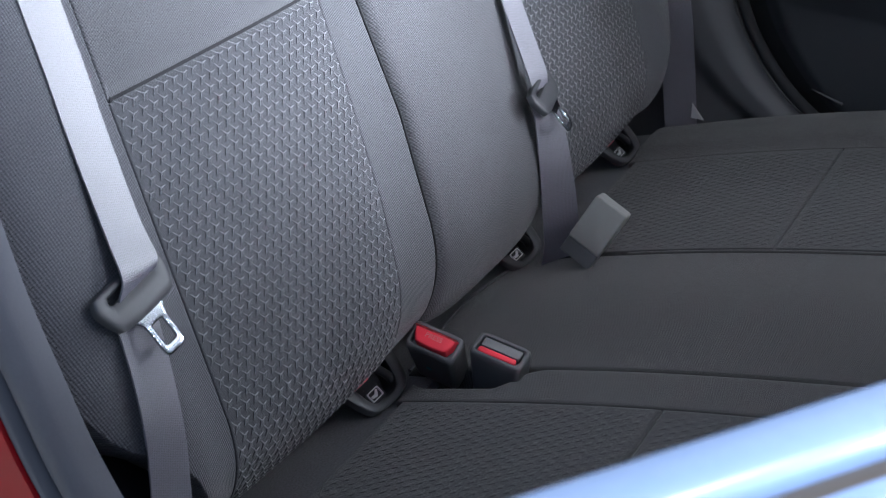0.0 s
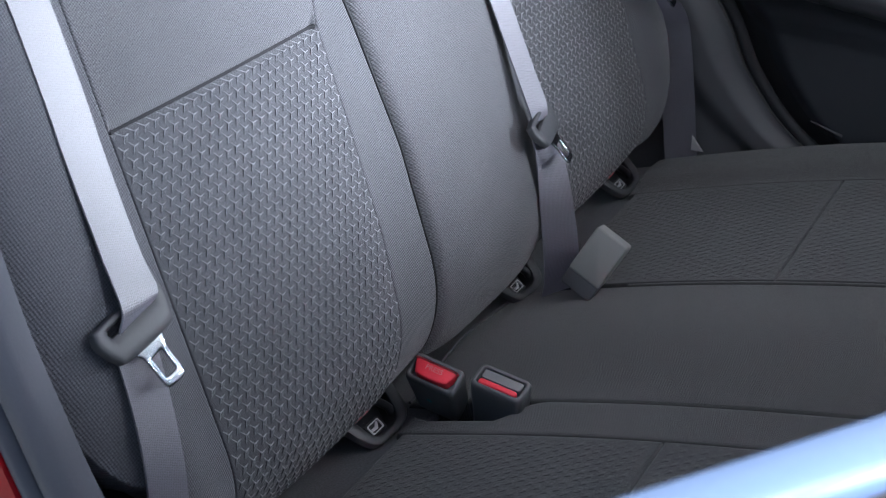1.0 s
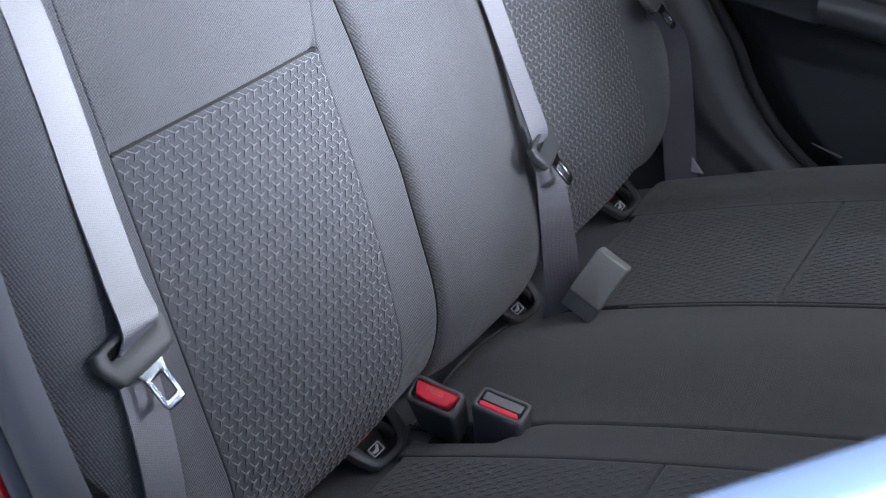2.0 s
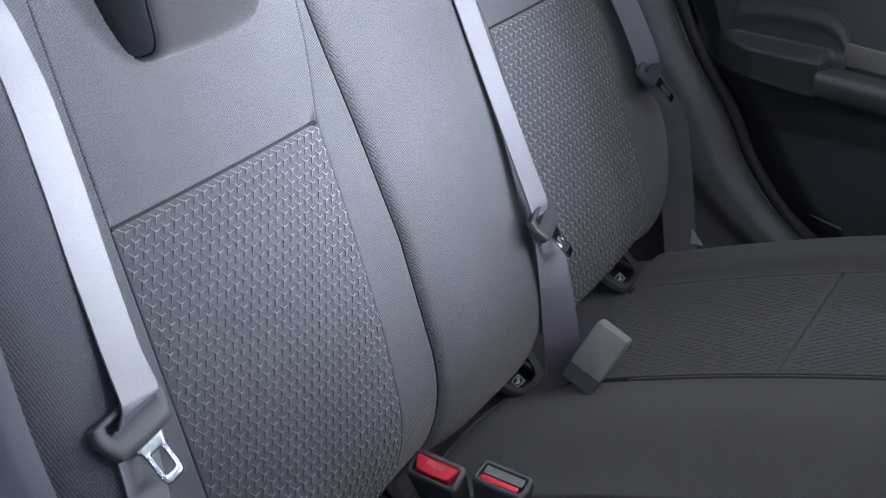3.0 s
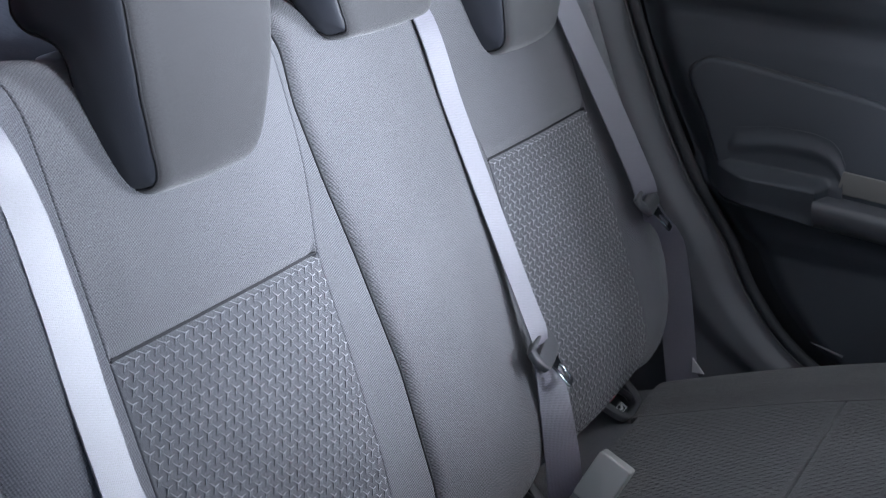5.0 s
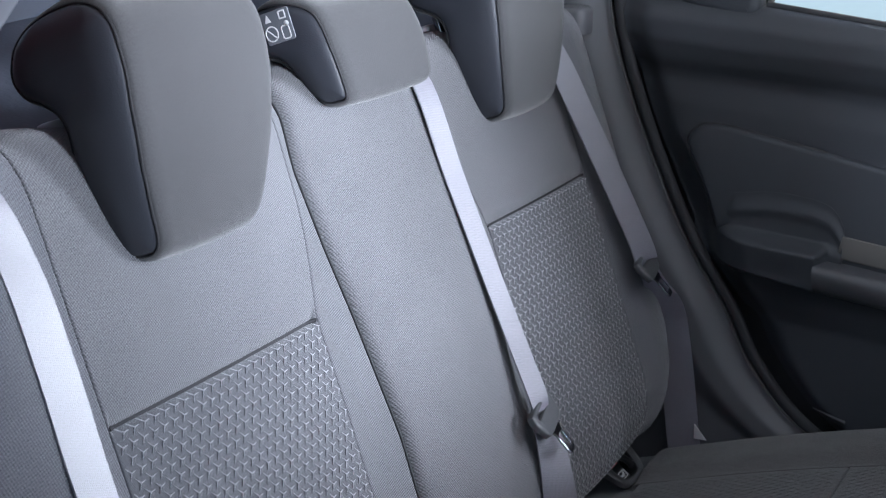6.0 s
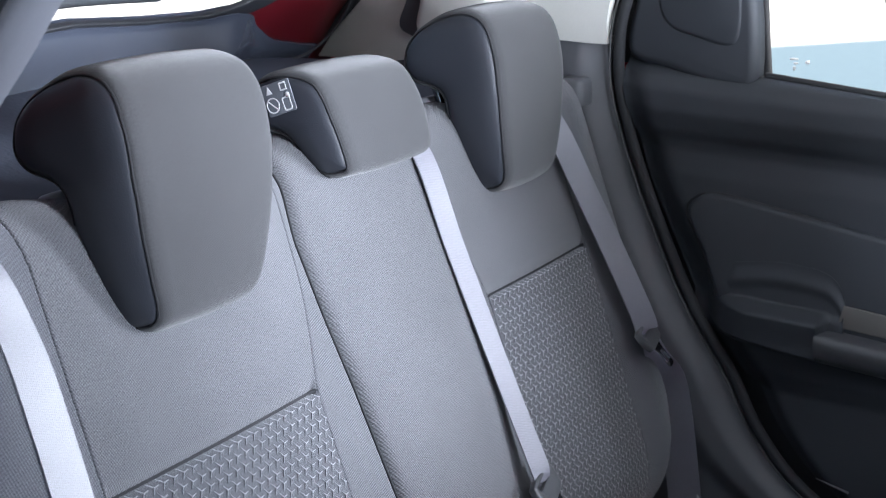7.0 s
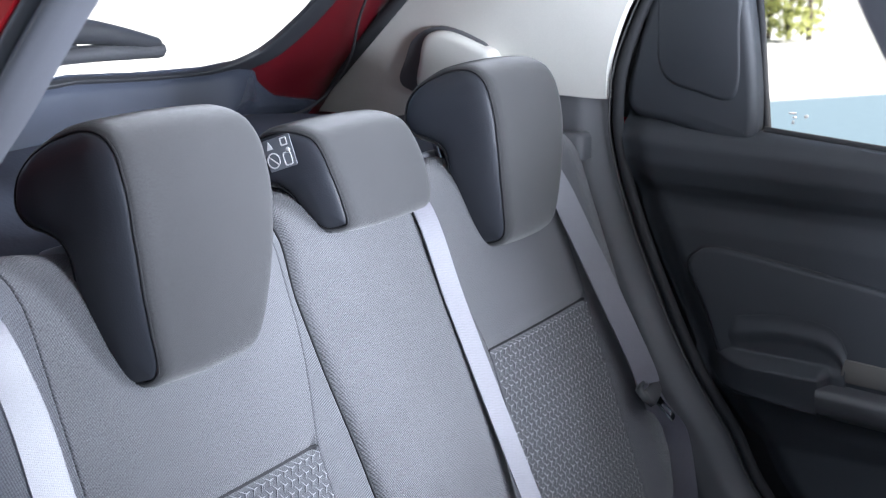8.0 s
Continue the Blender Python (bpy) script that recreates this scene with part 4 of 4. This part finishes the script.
# corner cover behind the side window
SAIL = curve([(-0.100, 1.218), (-0.03, 1.197), (0.04, 1.178), (0.075, 1.174), (0.098, 1.186), (0.100, 1.25), (0.092, 1.33), (0.082, 1.40), (0.075, 1.48), (0.0, 1.49), (-0.055, 1.41), (-0.092, 1.30)], 72, True)
part("corner_cover", slab(SAIL, lambda a, b, h: np.array([a, 0.716 - h - 0.015 * smooth(a, -0.1, 0.02), b]), -0.03, 0.016, 0.016, 6), DOOR_PLASTIC, far_door, "black plastic window corner cover")
PRESSED = curve([(-0.044, 1.412), (-0.056, 1.33), (-0.052, 1.287), (-0.035, 1.262), (0.004, 1.249), (0.07, 1.241), (0.076, 1.332), (0.063, 1.412)], 48, True)
part("pressed_field", slab(PRESSED, lambda a, b, h: np.array([a, 0.700 - h - 0.015 * smooth(a, -0.1, 0.02), b]), -0.004, 0.0018, 0.008, 4), DOOR_PLASTIC, far_door, "raised field of the corner cover")
part("window_seal", tube([np.array([x, 0.714, sill_z(x) + 0.002]) for x in np.linspace(0.105, 0.95, 20)], 0.0055, 8), RUBBER, far_door, "black window seal")
part("window_channel", tube([np.array([q, 0.728, z]) for q, z in ((0.107, 1.185), (0.1, 1.26), (0.094, 1.33), (0.085, 1.42), (0.078, 1.5))], 0.006, 8), RUBBER, far_door, "black window channel")
part("edge_seal", tube([np.array([q[0] + 0.004, 0.700, q[1]]) for q in edge_pts], 0.009, 10), RUBBER, far_door, "black rubber door seal")
pane = part("window_pane", make([(0.09, 0.738, 1.15), (0.95, 0.738, 1.05), (0.95, 0.738, 1.5), (0.07, 0.738, 1.5), (0.09, 0.742, 1.15), (0.95, 0.742, 1.05), (0.95, 0.742, 1.5), (0.07, 0.742, 1.5)], [(0, 1, 2, 3), (7, 6, 5, 4), (0, 4, 5, 1), (1, 5, 6, 2), (2, 6, 7, 3), (3, 7, 4, 0)], smooth=False), GLASS, far_door, "clear side window")
pane.visible_shadow = False
for a, b, w, h in ((0.140, 1.217, 0.012, 0.003), (0.143, 1.211, 0.007, 0.003), (0.141, 1.204, 0.004, 0.006), (0.160, 1.213, 0.006, 0.005)):
    part("glass_mark", slab(rounded(w, h, 0.001, 2, a, b), lambda p, q, k: np.array([p, 0.737 - k, q]), 0.0, 0.0004, 0.0001, 1), PRINT, far_door, "small pale marking on the glass")


def door_skin(a, b, depth):
    return np.array([-0.05 + 1.0 * a, 0.80 + 0.03 * math.sin(math.pi * b) - depth, 0.33 + 0.8 * b])


part("outer_skin", pad(door_skin, 6, 12, 0.02), PAINT, far_door, "red painted outer skin")

# ---- far side trim ----
quarter = thing("quarter_trim", "dark grey plastic side trim beside the seat", "car trim", kind="structure")


def quarter_sheet(a, b, depth):
    z = 0.40 + (1.242 - 0.40) * b
    x1 = edge_x(max(z, 0.5)) - 0.010
    x0 = -0.62
    x = x1 - (x1 - x0) * (1 - a) ** 2
    d = x1 - x
    y = 0.702 - 0.022 * smooth(d, 0.0, 0.05) + 0.018 * smooth(d, 0.08, 0.14) + 0.010 * smooth(z, 1.20, 1.242)
    return np.array([x, y + depth, z - 0.035 * smooth(d, 0.2, 0.45) * smooth(b, 0.6, 1.0)])


part("panel", pad(quarter_sheet, 70, 60, 0.02), GREY_PLASTIC, quarter)
part("welt", tube([np.array([q[0] - 0.007, 0.690, q[1]]) for q in edge_pts], 0.0016, 8), plastic("grey_welt", (0.05, 0.05, 0.05), 0.6), quarter, "thin grey welt along the door opening")

pillar = thing("pillar_trim", "cream plastic rear pillar trim", "car trim", kind="structure")


def pillar_edge(z):
    return -0.653 + 1.135 * (z - 1.2)


def pillar_sheet(a, b, depth):
    z = 1.192 + 0.343 * b
    x0, x1 = pillar_edge(z), edge_x(min(z + 0.03, 1.46)) - 0.012
    x = x0 + (x1 - x0) * a
    zz = z + (0.040 * smooth(a, 0.3, 0.62) + 0.006 * math.sin(math.pi * smooth(a, 0.6, 1.0))) * (1 - b)
    y = 0.700 - 0.28 * (zz - 1.2) - 0.02 * math.sin(math.pi * a)
    return np.array([x, y + depth, zz])


part("panel", pad(pillar_sheet, 40, 24, 0.02), CREAM, pillar)
recess = curve([(-0.462, 1.243), (-0.449, 1.29), (-0.428, 1.322), (-0.385, 1.340), (-0.33, 1.325), (-0.30, 1.30), (-0.30, 1.24), (-0.36, 1.22)], 40, True)
part("recess", slab(recess, lambda a, b, h: np.array([a, 0.672 - 0.28 * (b - 1.2) - h, b]), -0.02, 0.004, 0.002), GREY_PLASTIC, pillar, "dark recess behind the belt cover")
cover = curve([(-0.424, 1.24), (-0.417, 1.29), (-0.400, 1.326), (-0.365, 1.333), (-0.31, 1.312), (-0.29, 1.297), (-0.285, 1.24), (-0.34, 1.22)], 40, True)
part("belt_cover", slab(cover, lambda a, b, h: np.array([a, 0.668 - 0.28 * (b - 1.2) - h, b]), -0.02, 0.022, 0.014, 5), CREAM, pillar, "rounded cream belt cover")

# ---- tailgate and luggage shelf ----
shelf = thing("parcel_shelf", "black felt parcel shelf behind the rear headrests", "parcel shelf")


def shelf_sheet(a, b, depth):
    y = -0.66 + 1.32 * b
    low = lerp_curve([(0.0, 0.030), (0.335, 0.004), (0.6, -0.03), (0.66, -0.04)], abs(y))
    back_x, back_z = -0.605 + 0.67 * low, 1.222 + 0.742 * low
    x = back_x + (-0.24 - back_x) * a
    return np.array([x, y, back_z + (1.178 - back_z) * smooth(a, 0.0, 0.75) - depth])


part("panel", pad(shelf_sheet, 14, 40, 0.02), FELT, shelf)
part("edge_binding", tube([np.array([-0.238, y, 1.168]) for y in np.linspace(-0.65, 0.65, 20)], 0.007, 8), CARPET, shelf, "black bound front edge")

TG0, TGU = np.array([-0.62, 0.0, 1.225]), np.array([0.67, 0.0, 0.742])
TGN = np.array([0.742, 0.0, -0.67])


def on_gate(y, w, n=0.0):
    return TG0 + TGU * w + TGN * n + YA * y


gate = thing("tailgate", "closed red tailgate with a large rear window", "tailgate")
GLASS_EDGE = [(0.0, 0.098), (0.14, 0.088), (0.26, 0.084), (0.333, 0.091), (0.395, 0.115), (0.433, 0.168), (0.450, 0.23), (0.455, 0.34)]
half_edge = curve(GLASS_EDGE, 40)
inner_loop = [(float(q[0]), float(q[1])) for q in half_edge] + [(0.43, 0.42), (0.3, 0.44), (0.0, 0.445), (-0.3, 0.44), (-0.43, 0.42)] + [(-float(q[0]), float(q[1])) for q in reversed(half_edge[1:])]
outer_loop = []
for a, b in inner_loop:
    k = smooth(b, 0.11, 0.18)
    outer_loop.append((a * 1.0 + math.copysign(0.36, a) * min(1, abs(a) / 0.25), b - 0.24 * (1 - k) + 0.08 * smooth(b, 0.40, 0.44)))
part("frame", ring(outer_loop, inner_loop, lambda a, b, h: on_gate(a, b, h), -0.008, 0.0, 0.003), SHADED_PAINT, gate, "red inner window frame, painted darker for its shade")
border = [(a * 0.955, 0.005 + b * 0.985 + 0.004) for a, b in inner_loop]
part("glass_border", ring([(a + math.copysign(0.034, a) * smooth(abs(a), 0.28, 0.42), b - 0.012) for a, b in inner_loop], border, lambda a, b, h: on_gate(a, b, h), -0.006, 0.003, 0.002), DARK, gate, "black border of the rear window")


def gate_trim(a, b, depth):
    y = -0.66 + 1.32 * a
    top = lerp_curve([(0.0, 0.100), (0.14, 0.090), (0.28, 0.086), (0.34, 0.092), (0.39, 0.086), (0.42, 0.06), (0.50, 0.020), (0.60, -0.002), (0.66, -0.01)], abs(y))
    low = lerp_curve([(0.0, 0.030), (0.335, 0.004), (0.6, -0.03), (0.66, -0.04)], abs(y))
    w = low - 0.07 + (top - low + 0.07) * b
    n = 0.004 + 0.056 * math.sin(0.5 * math.pi * min(1.0, 0.1 + b / 0.6)) * (1 - smooth(b, 0.70, 1.0)) * (1 - smooth(abs(y), 0.24, 0.52))
    return on_gate(y, w, n - depth)


# black trim; its base colour is lifted towards blue for the sky's sheen
part("lower_trim", pad(gate_trim, 60, 36, 0.02), plastic("sheen_tinted_black_trim", (0.045, 0.052, 0.070), 0.24, 700, 0.02, spec=0.6), gate, "shiny black plastic tailgate trim with a bluish sky sheen in its colour")
rear_pane = part("rear_window", slab(inner_loop, lambda a, b, h: on_gate(a, b, h), -0.007, -0.003, 0.001, 1), GLASS, gate, "clear rear window")
rear_pane.visible_shadow = False
part("gate_seal", tube([np.array([pillar_edge(z) - 0.008, 0.69 - 0.28 * (z - 1.2), z]) for z in np.linspace(1.19, 1.53, 20)], 0.011, 10), RUBBER, gate, "black rubber tailgate seal")
part("lamp_strip", slab(rounded(0.026, 0.005, 0.002, 3, 0.366, 0.0755), lambda a, b, h: on_gate(a, b, h), 0.0, 0.006, 0.002), RED_BUTTON, gate, "small red reflector strip")
part("cord", tube(curve([on_gate(0.335, -0.005, 0.045), on_gate(0.345, 0.02, 0.045), on_gate(0.38, 0.026, 0.04), on_gate(0.44, 0.010, 0.03), on_gate(0.56, -0.008, 0.025), on_gate(0.63, 0.018, 0.02), on_gate(0.62, 0.10, 0.02), on_gate(0.55, 0.205, 0.015), on_gate(0.5, 0.34, 0.01)], 60), 0.0022, 6), RUBBER, gate, "thin dark cord")
wiper = part("wiper_arm", tube(curve([on_gate(-0.16, 0.135, -0.05), on_gate(-0.06, 0.146, -0.052), on_gate(0.02, 0.140, -0.05), on_gate(0.10, 0.128, -0.048), on_gate(0.186, 0.112, -0.044)], 30), lambda t: 0.030 - 0.018 * t, 10, flat=0.8), DARK, gate, "broad black rear wiper arm")
part("wiper_blade", tube(curve([on_gate(-0.18, 0.094, -0.036), on_gate(-0.03, 0.110, -0.036), on_gate(0.08, 0.112, -0.036), on_gate(0.192, 0.108, -0.036)], 20), 0.011, 8), RUBBER, wiper, "black wiper blade")
part("wiper_clip", slab(rounded(0.03, 0.014, 0.003, 3, 0.01, 0.118), lambda a, b, h: on_gate(a, b, h), -0.05, -0.038, 0.003), DARK, wiper, "black clip between arm and blade")

# ---- near side of the body ----
side = thing("body_side", "red car body side round the open rear door", "car body", kind="structure")
NEAR = [(0.15, 0.50), (0.08, 0.60), (0.006, 0.722), (-0.028, 0.80), (-0.060, 0.889), (-0.090, 1.02), (-0.10, 1.13), (-0.085, 1.21), (-0.04, 1.295), (0.008, 1.352), (0.070, 1.426), (0.13, 1.48)]
near_pts = curve(NEAR, 66)


def near_out(d):
    """The opening's edge moved outwards by d, less so towards the roof."""
    out = []
    for q in near_pts:
        k = d * (1 - 0.45 * smooth(q[1], 1.0, 1.3))
        out.append(np.array([q[0] - k * 0.86, q[1] - k * 0.3 * (1 if q[1] < 1.1 else -1)]))
    return out


def band(d0, d1, y0, y1, crown, nu=8):
    """A moulded band along the rear edge of the door opening."""
    p, q = near_out(d0), near_out(d1)

    def at(a, b, depth):
        i = min(len(p) - 1, int(round(b * (len(p) - 1))))
        k = p[i] * (1 - a) + q[i] * a
        return np.array([k[0], y0 + (y1 - y0) * a - crown * math.sin(math.pi * a) + depth, k[1]])

    return pad(at, nu, len(p) - 1, 0.02)


part("door_seal", band(0.0, 0.031, -0.690, -0.700, 0.010), plastic("grey_rubber_seal", (0.13, 0.135, 0.155), 0.4, 400, 0.1), side, "grey rubber door seal")
part("flange", band(0.034, 0.047, -0.698, -0.708, 0.004), plastic("grey_flange", (0.14, 0.145, 0.165), 0.35, 400, 0.1), side, "grey inner flange")
part("outer_panel", band(0.049, 0.75, -0.712, -0.79, 0.01, 16), PAINT, side, "red painted rear quarter")


front_edge = [(0.50, 1.50), (0.520, 1.455), (0.534, 1.425), (0.548, 1.398), (0.562, 1.376), (0.60, 1.32), (0.66, 1.22), (0.71, 1.10), (0.74, 0.90), (0.75, 0.45)]


def front_band(a, b, depth):
    x, z = curve(front_edge, 45)[min(45, int(round(b * 45)))]
    return np.array([x + 0.035 * a, -0.700 - 0.012 * math.sin(math.pi * a) + depth, z])


part("front_seal", pad(front_band, 8, 45, 0.02), plastic("grey_pillar_seal", (0.16, 0.165, 0.20), 0.4, 400, 0.1), side, "grey rubber seal on the centre pillar")
part("inner_trim", band(0.033, 0.60, -0.672, -0.676, 0.0, 10), GREY_PLASTIC, side, "dark inner trim")


def box(name, x0, x1, y0, y1, z0, z1, mat, parent=None, label="", round_by=0.01):
    bm = bmesh.new()
    bmesh.ops.create_cube(bm, size=1.0)
    for v in bm.verts:
        v.co = Vector((x0 + (v.co.x + 0.5) * (x1 - x0), y0 + (v.co.y + 0.5) * (y1 - y0), z0 + (v.co.z + 0.5) * (z1 - z0)))
    bmesh.ops.bevel(bm, geom=bm.edges[:], offset=round_by, segments=2, affect="EDGES")
    return part(name, bm, mat, parent, label)


tagged(box("ceiling", -0.45, 1.3, -0.62, 0.62, 1.52, 1.56, CREAM), "cream roof lining over the seats", "roof lining", kind="structure")
tagged(box("roof", -0.5, 1.35, -0.70, 0.70, 1.565, 1.60, PAINT), "red painted car roof", "car roof", kind="structure")
tagged(box("floor", -0.75, 1.9, -0.78, 0.78, 0.28, 0.32, CARPET), "dark carpeted car floor", "floor", kind="structure")
tagged(box("far_quarter", -0.80, 0.02, 0.755, 0.80, 0.28, 1.20, PAINT), "red painted far rear quarter of the body", "car body", kind="structure")
tagged(box("far_door_jamb", -0.26, 0.04, 0.735, 0.775, 1.20, 1.56, DARK), "black jamb behind the far door", "car pillar", kind="structure")
tagged(box("far_pillar", -0.50, -0.265, 0.735, 0.775, 1.20, 1.56, PAINT), "red painted far rear pillar of the body", "car body", kind="structure")
tagged(box("roof_rail", -0.45, 1.35, 0.60, 0.74, 1.51, 1.57, CREAM), "cream trimmed roof rail over the far door", "roof rail", kind="structure")
tagged(box("roof_rail", -0.45, 1.35, -0.74, -0.60, 1.49, 1.57, PAINT), "red roof rail over the open door", "roof rail", kind="structure")
tagged(box("roof_end", -0.62, -0.38, -0.66, 0.66, 1.56, 1.60, PAINT), "red rear edge of the roof", "car roof", kind="structure")
tagged(box("sill", -0.1, 1.9, -0.82, -0.70, 0.26, 0.40, PAINT), "red painted door sill below the opening", "car sill", kind="structure")
tagged(box("bulkhead", 1.88, 1.92, -0.78, 0.78, 0.28, 1.0, DARK), "dark panel closing the front of the cabin", "bulkhead", kind="structure")
# unseen boards in place of front seats, stepped to shade the rear bench
tagged(box("partition", 0.82, 0.86, -0.70, -0.36, 0.32, 1.18, CARPET), "unseen dark board added to shade the near place", "partition", kind="structure")
tagged(box("partition", 0.82, 0.86, -0.35, 0.08, 0.32, 1.31, CARPET), "tall unseen dark board added to block light from the front", "partition", kind="structure")
tagged(box("partition", 0.82, 0.86, 0.09, 0.36, 0.32, 1.03, CARPET), "low unseen dark board added to shade the seat's lower part", "partition", kind="structure")
tagged(box("partition", 0.82, 0.86, 0.37, 0.68, 0.32, 1.31, CARPET), "tall unseen dark board added to block light from the front", "partition", kind="structure")
tagged(box("front_side", 0.97, 1.9, 0.70, 0.80, 0.28, 1.05, DOOR_PLASTIC), "dark door panel ahead of the far rear door", "door panel", kind="structure")
tagged(box("front_side", 0.80, 1.9, -0.80, -0.70, 0.28, 1.05, DOOR_PLASTIC), "dark door panel ahead of the open rear door", "door panel", kind="structure")
tagged(box("centre_pillar", 0.76, 0.86, -0.78, -0.60, 0.28, 1.55, DARK), "black centre pillar on the open side", "car pillar", kind="structure")
tagged(box("centre_pillar", 0.92, 1.02, 0.68, 0.78, 0.28, 1.55, DARK), "black centre pillar on the far side", "car pillar", kind="structure")
tagged(box("rear_panel", -0.78, -0.74, -0.66, 0.66, 0.28, 1.16, CARPET), "dark panel closing the luggage space", "rear panel", kind="structure")
tagged(box("luggage_side", -0.76, -0.1, 0.725, 0.75, 0.28, 1.15, CARPET), "dark side lining of the luggage space", "side lining", kind="structure")
tagged(box("luggage_side", -0.76, -0.14, -0.70, -0.68, 0.28, 1.2, CARPET), "dark side lining of the luggage space", "side lining", kind="structure")
for y in (-0.45, 0.45):
    leg = box("seat_support", 0.05, 0.35, y - 0.1, y + 0.1, 0.31, 0.46, CARPET)
    leg.parent = bench

# ---- the open near door ----
DOOR_WAY, DOOR_OUT = Vector((-0.582, -0.813, 0)), Vector((0.813, -0.582, 0))
HINGE = Vector((0.765, -0.66, 0.0))


def on_door(d, o, z):
    """Along the open door from its hinge, outwards through it, and height."""
    return HINGE + DOOR_WAY * d + DOOR_OUT * o + Vector((0, 0, z))


near_door = thing("rear_door", "open near rear door with its window lowered", "car door")


def sill_bar(profile, x0=0.0, x1=0.86):
    loops = []
    for k in range(21):
        d = x0 + (x1 - x0) * k / 20
        loops.append([on_door(d, o, 1.13 + z) for o, z in profile])
    return loft(loops)


# the sill's sky reflection comes mostly from the blue base colour
part("inner_sill", sill_bar([(0.030, -0.004), (0.026, 0.0), (0.006, 0.002), (0.0, -0.002), (-0.006, -0.03), (0.03, -0.03)]), SKY_TINT_TRIM, near_door, "smooth inner sill with the sky's reflection in its colour")
part("glass_slot", sill_bar([(0.040, -0.012), (0.033, -0.010), (0.030, -0.012), (0.030, -0.03), (0.040, -0.03)]), RUBBER, near_door, "rubber slot of the lowered window")
part("outer_moulding", sill_bar([(0.062, -0.012), (0.055, -0.005), (0.046, -0.004), (0.041, -0.010), (0.041, -0.035), (0.062, -0.035)]), SKY_TINT_TRIM, near_door, "shiny outer belt moulding coloured blue for the sky's reflection")
part("groove", sill_bar([(0.068, -0.018), (0.063, -0.016), (0.062, -0.035), (0.068, -0.035)]), SILVER_TRIM, near_door, "grey groove")
part("shoulder", sill_bar([(0.12, -0.050), (0.10, -0.026), (0.08, -0.018), (0.069, -0.018), (0.069, -0.06), (0.12, -0.06)]), SKY_TINT_TRIM, near_door, "door shoulder with a painted sky reflection")


def near_skin(a, b, depth):
    z = 0.33 + 0.75 * b
    return np.array(on_door(0.02 + 0.84 * a, 0.125 + 0.015 * math.sin(math.pi * b) - depth, z))


part("outer_skin", pad(near_skin, 6, 14, 0.02), PAINT, near_door, "red painted outer skin")


def near_trim(a, b, depth):
    return np.array(on_door(0.02 + 0.84 * a, -0.004 + depth - 0.02 * math.sin(math.pi * b), 0.33 + 0.78 * b))


part("trim_panel", pad(near_trim, 6, 14, 0.02), DOOR_PLASTIC, near_door, "black inner trim")
part("window_frame", tube([on_door(0.02, 0.02, 1.12), on_door(0.03, 0.02, 1.45), on_door(0.08, 0.01, 1.52), on_door(0.55, 0.0, 1.51), on_door(0.78, 0.01, 1.40), on_door(0.86, 0.02, 1.12)], 0.016, 8), DARK, near_door, "black window frame")

# ---- outside ----
def sheet(name, x0, x1, y0, y1, z, mat, label, category):
    me = make([(x0, y0, z), (x1, y0, z), (x1, y1, z), (x0, y1, z)], [(0, 1, 2, 3)], smooth=False)
    return tagged(part(name, me, mat, None), label, category, kind="structure")


sheet("ground", -400, 400, -400, 400, 0.0, CONCRETE, "pale sunlit concrete ground", "ground")
apron = box("parking_lot", -5.5, 80, -60, 3.0, -0.05, 0.006, ASPHALT, None, "", 0.002)
tagged(apron, "grey asphalt parking lot under the car", "parking lot", kind="structure")
on_ground = lambda a, b, h: np.array([a, b, h])
road = part("road", slab([(-5.5, 3.0), (80, 3.0), (80, 27.7), (8.0, 27.7), (-5.5, 9.45)], on_ground, -0.05, 0.012, 0.002, 1), GLARE_ROAD, None)
tagged(road, "asphalt road beside the parked car, paled and blued for the glare", "road", kind="structure")
pave = part("pavement", slab([(-5.5, 9.47), (8.0, 27.72), (2.0, 32.2), (-11.5, 13.95)], on_ground, -0.05, 0.03, 0.01, 2), CONCRETE, None)
tagged(pave, "pale concrete pavement beyond the road", "pavement", kind="structure")


def hedge(label, x0, x1, y, height, count):
    h = thing("hedge", label, "hedge")
    verts, faces = [], []
    for _ in range(count):
        x = random.uniform(x0, x1)
        top = height * (0.72 + 0.28 * noise.noise((x * 0.35, y, 0)) + 0.15 * noise.noise((x * 1.7, y, 3)))
        z = 0.1 + top * random.random() ** 0.7
        p = Vector((x, y + random.uniform(-0.8, 0.8), z))
        s = random.uniform(0.05, 0.12)
        a, b = Vector((random.gauss(0, 1), random.gauss(0, 1), random.gauss(0, 1))).normalized(), Vector((random.gauss(0, 1), random.gauss(0, 1), random.gauss(0, 1))).normalized()
        k = len(verts)
        verts += [p - a * s, p + b * s * 0.5, p + a * s, p - b * s * 0.5]
        faces.append((k, k + 1, k + 2, k + 3))
    crown = part("crown", make(verts, faces, smooth=False), LEAF, h, "loose green leaves")
    tagged(crown, kind="stuff")
    for k in range(14):
        x = x0 + (x1 - x0) * (k + 0.5) / 14
        part("trunk", tube([(x, y, 0.05), (x + random.uniform(-0.2, 0.2), y, height * 0.4), (x + random.uniform(-0.4, 0.4), y + 0.2, height * 0.8)], lambda t: 0.05 - 0.035 * t, 6), plastic("bark", (0.12, 0.1, 0.08), 0.9), h)


hedge("sunlit green hedge beyond the pavement", -9.5, -4.9, 22.0, 3.0, 11000)
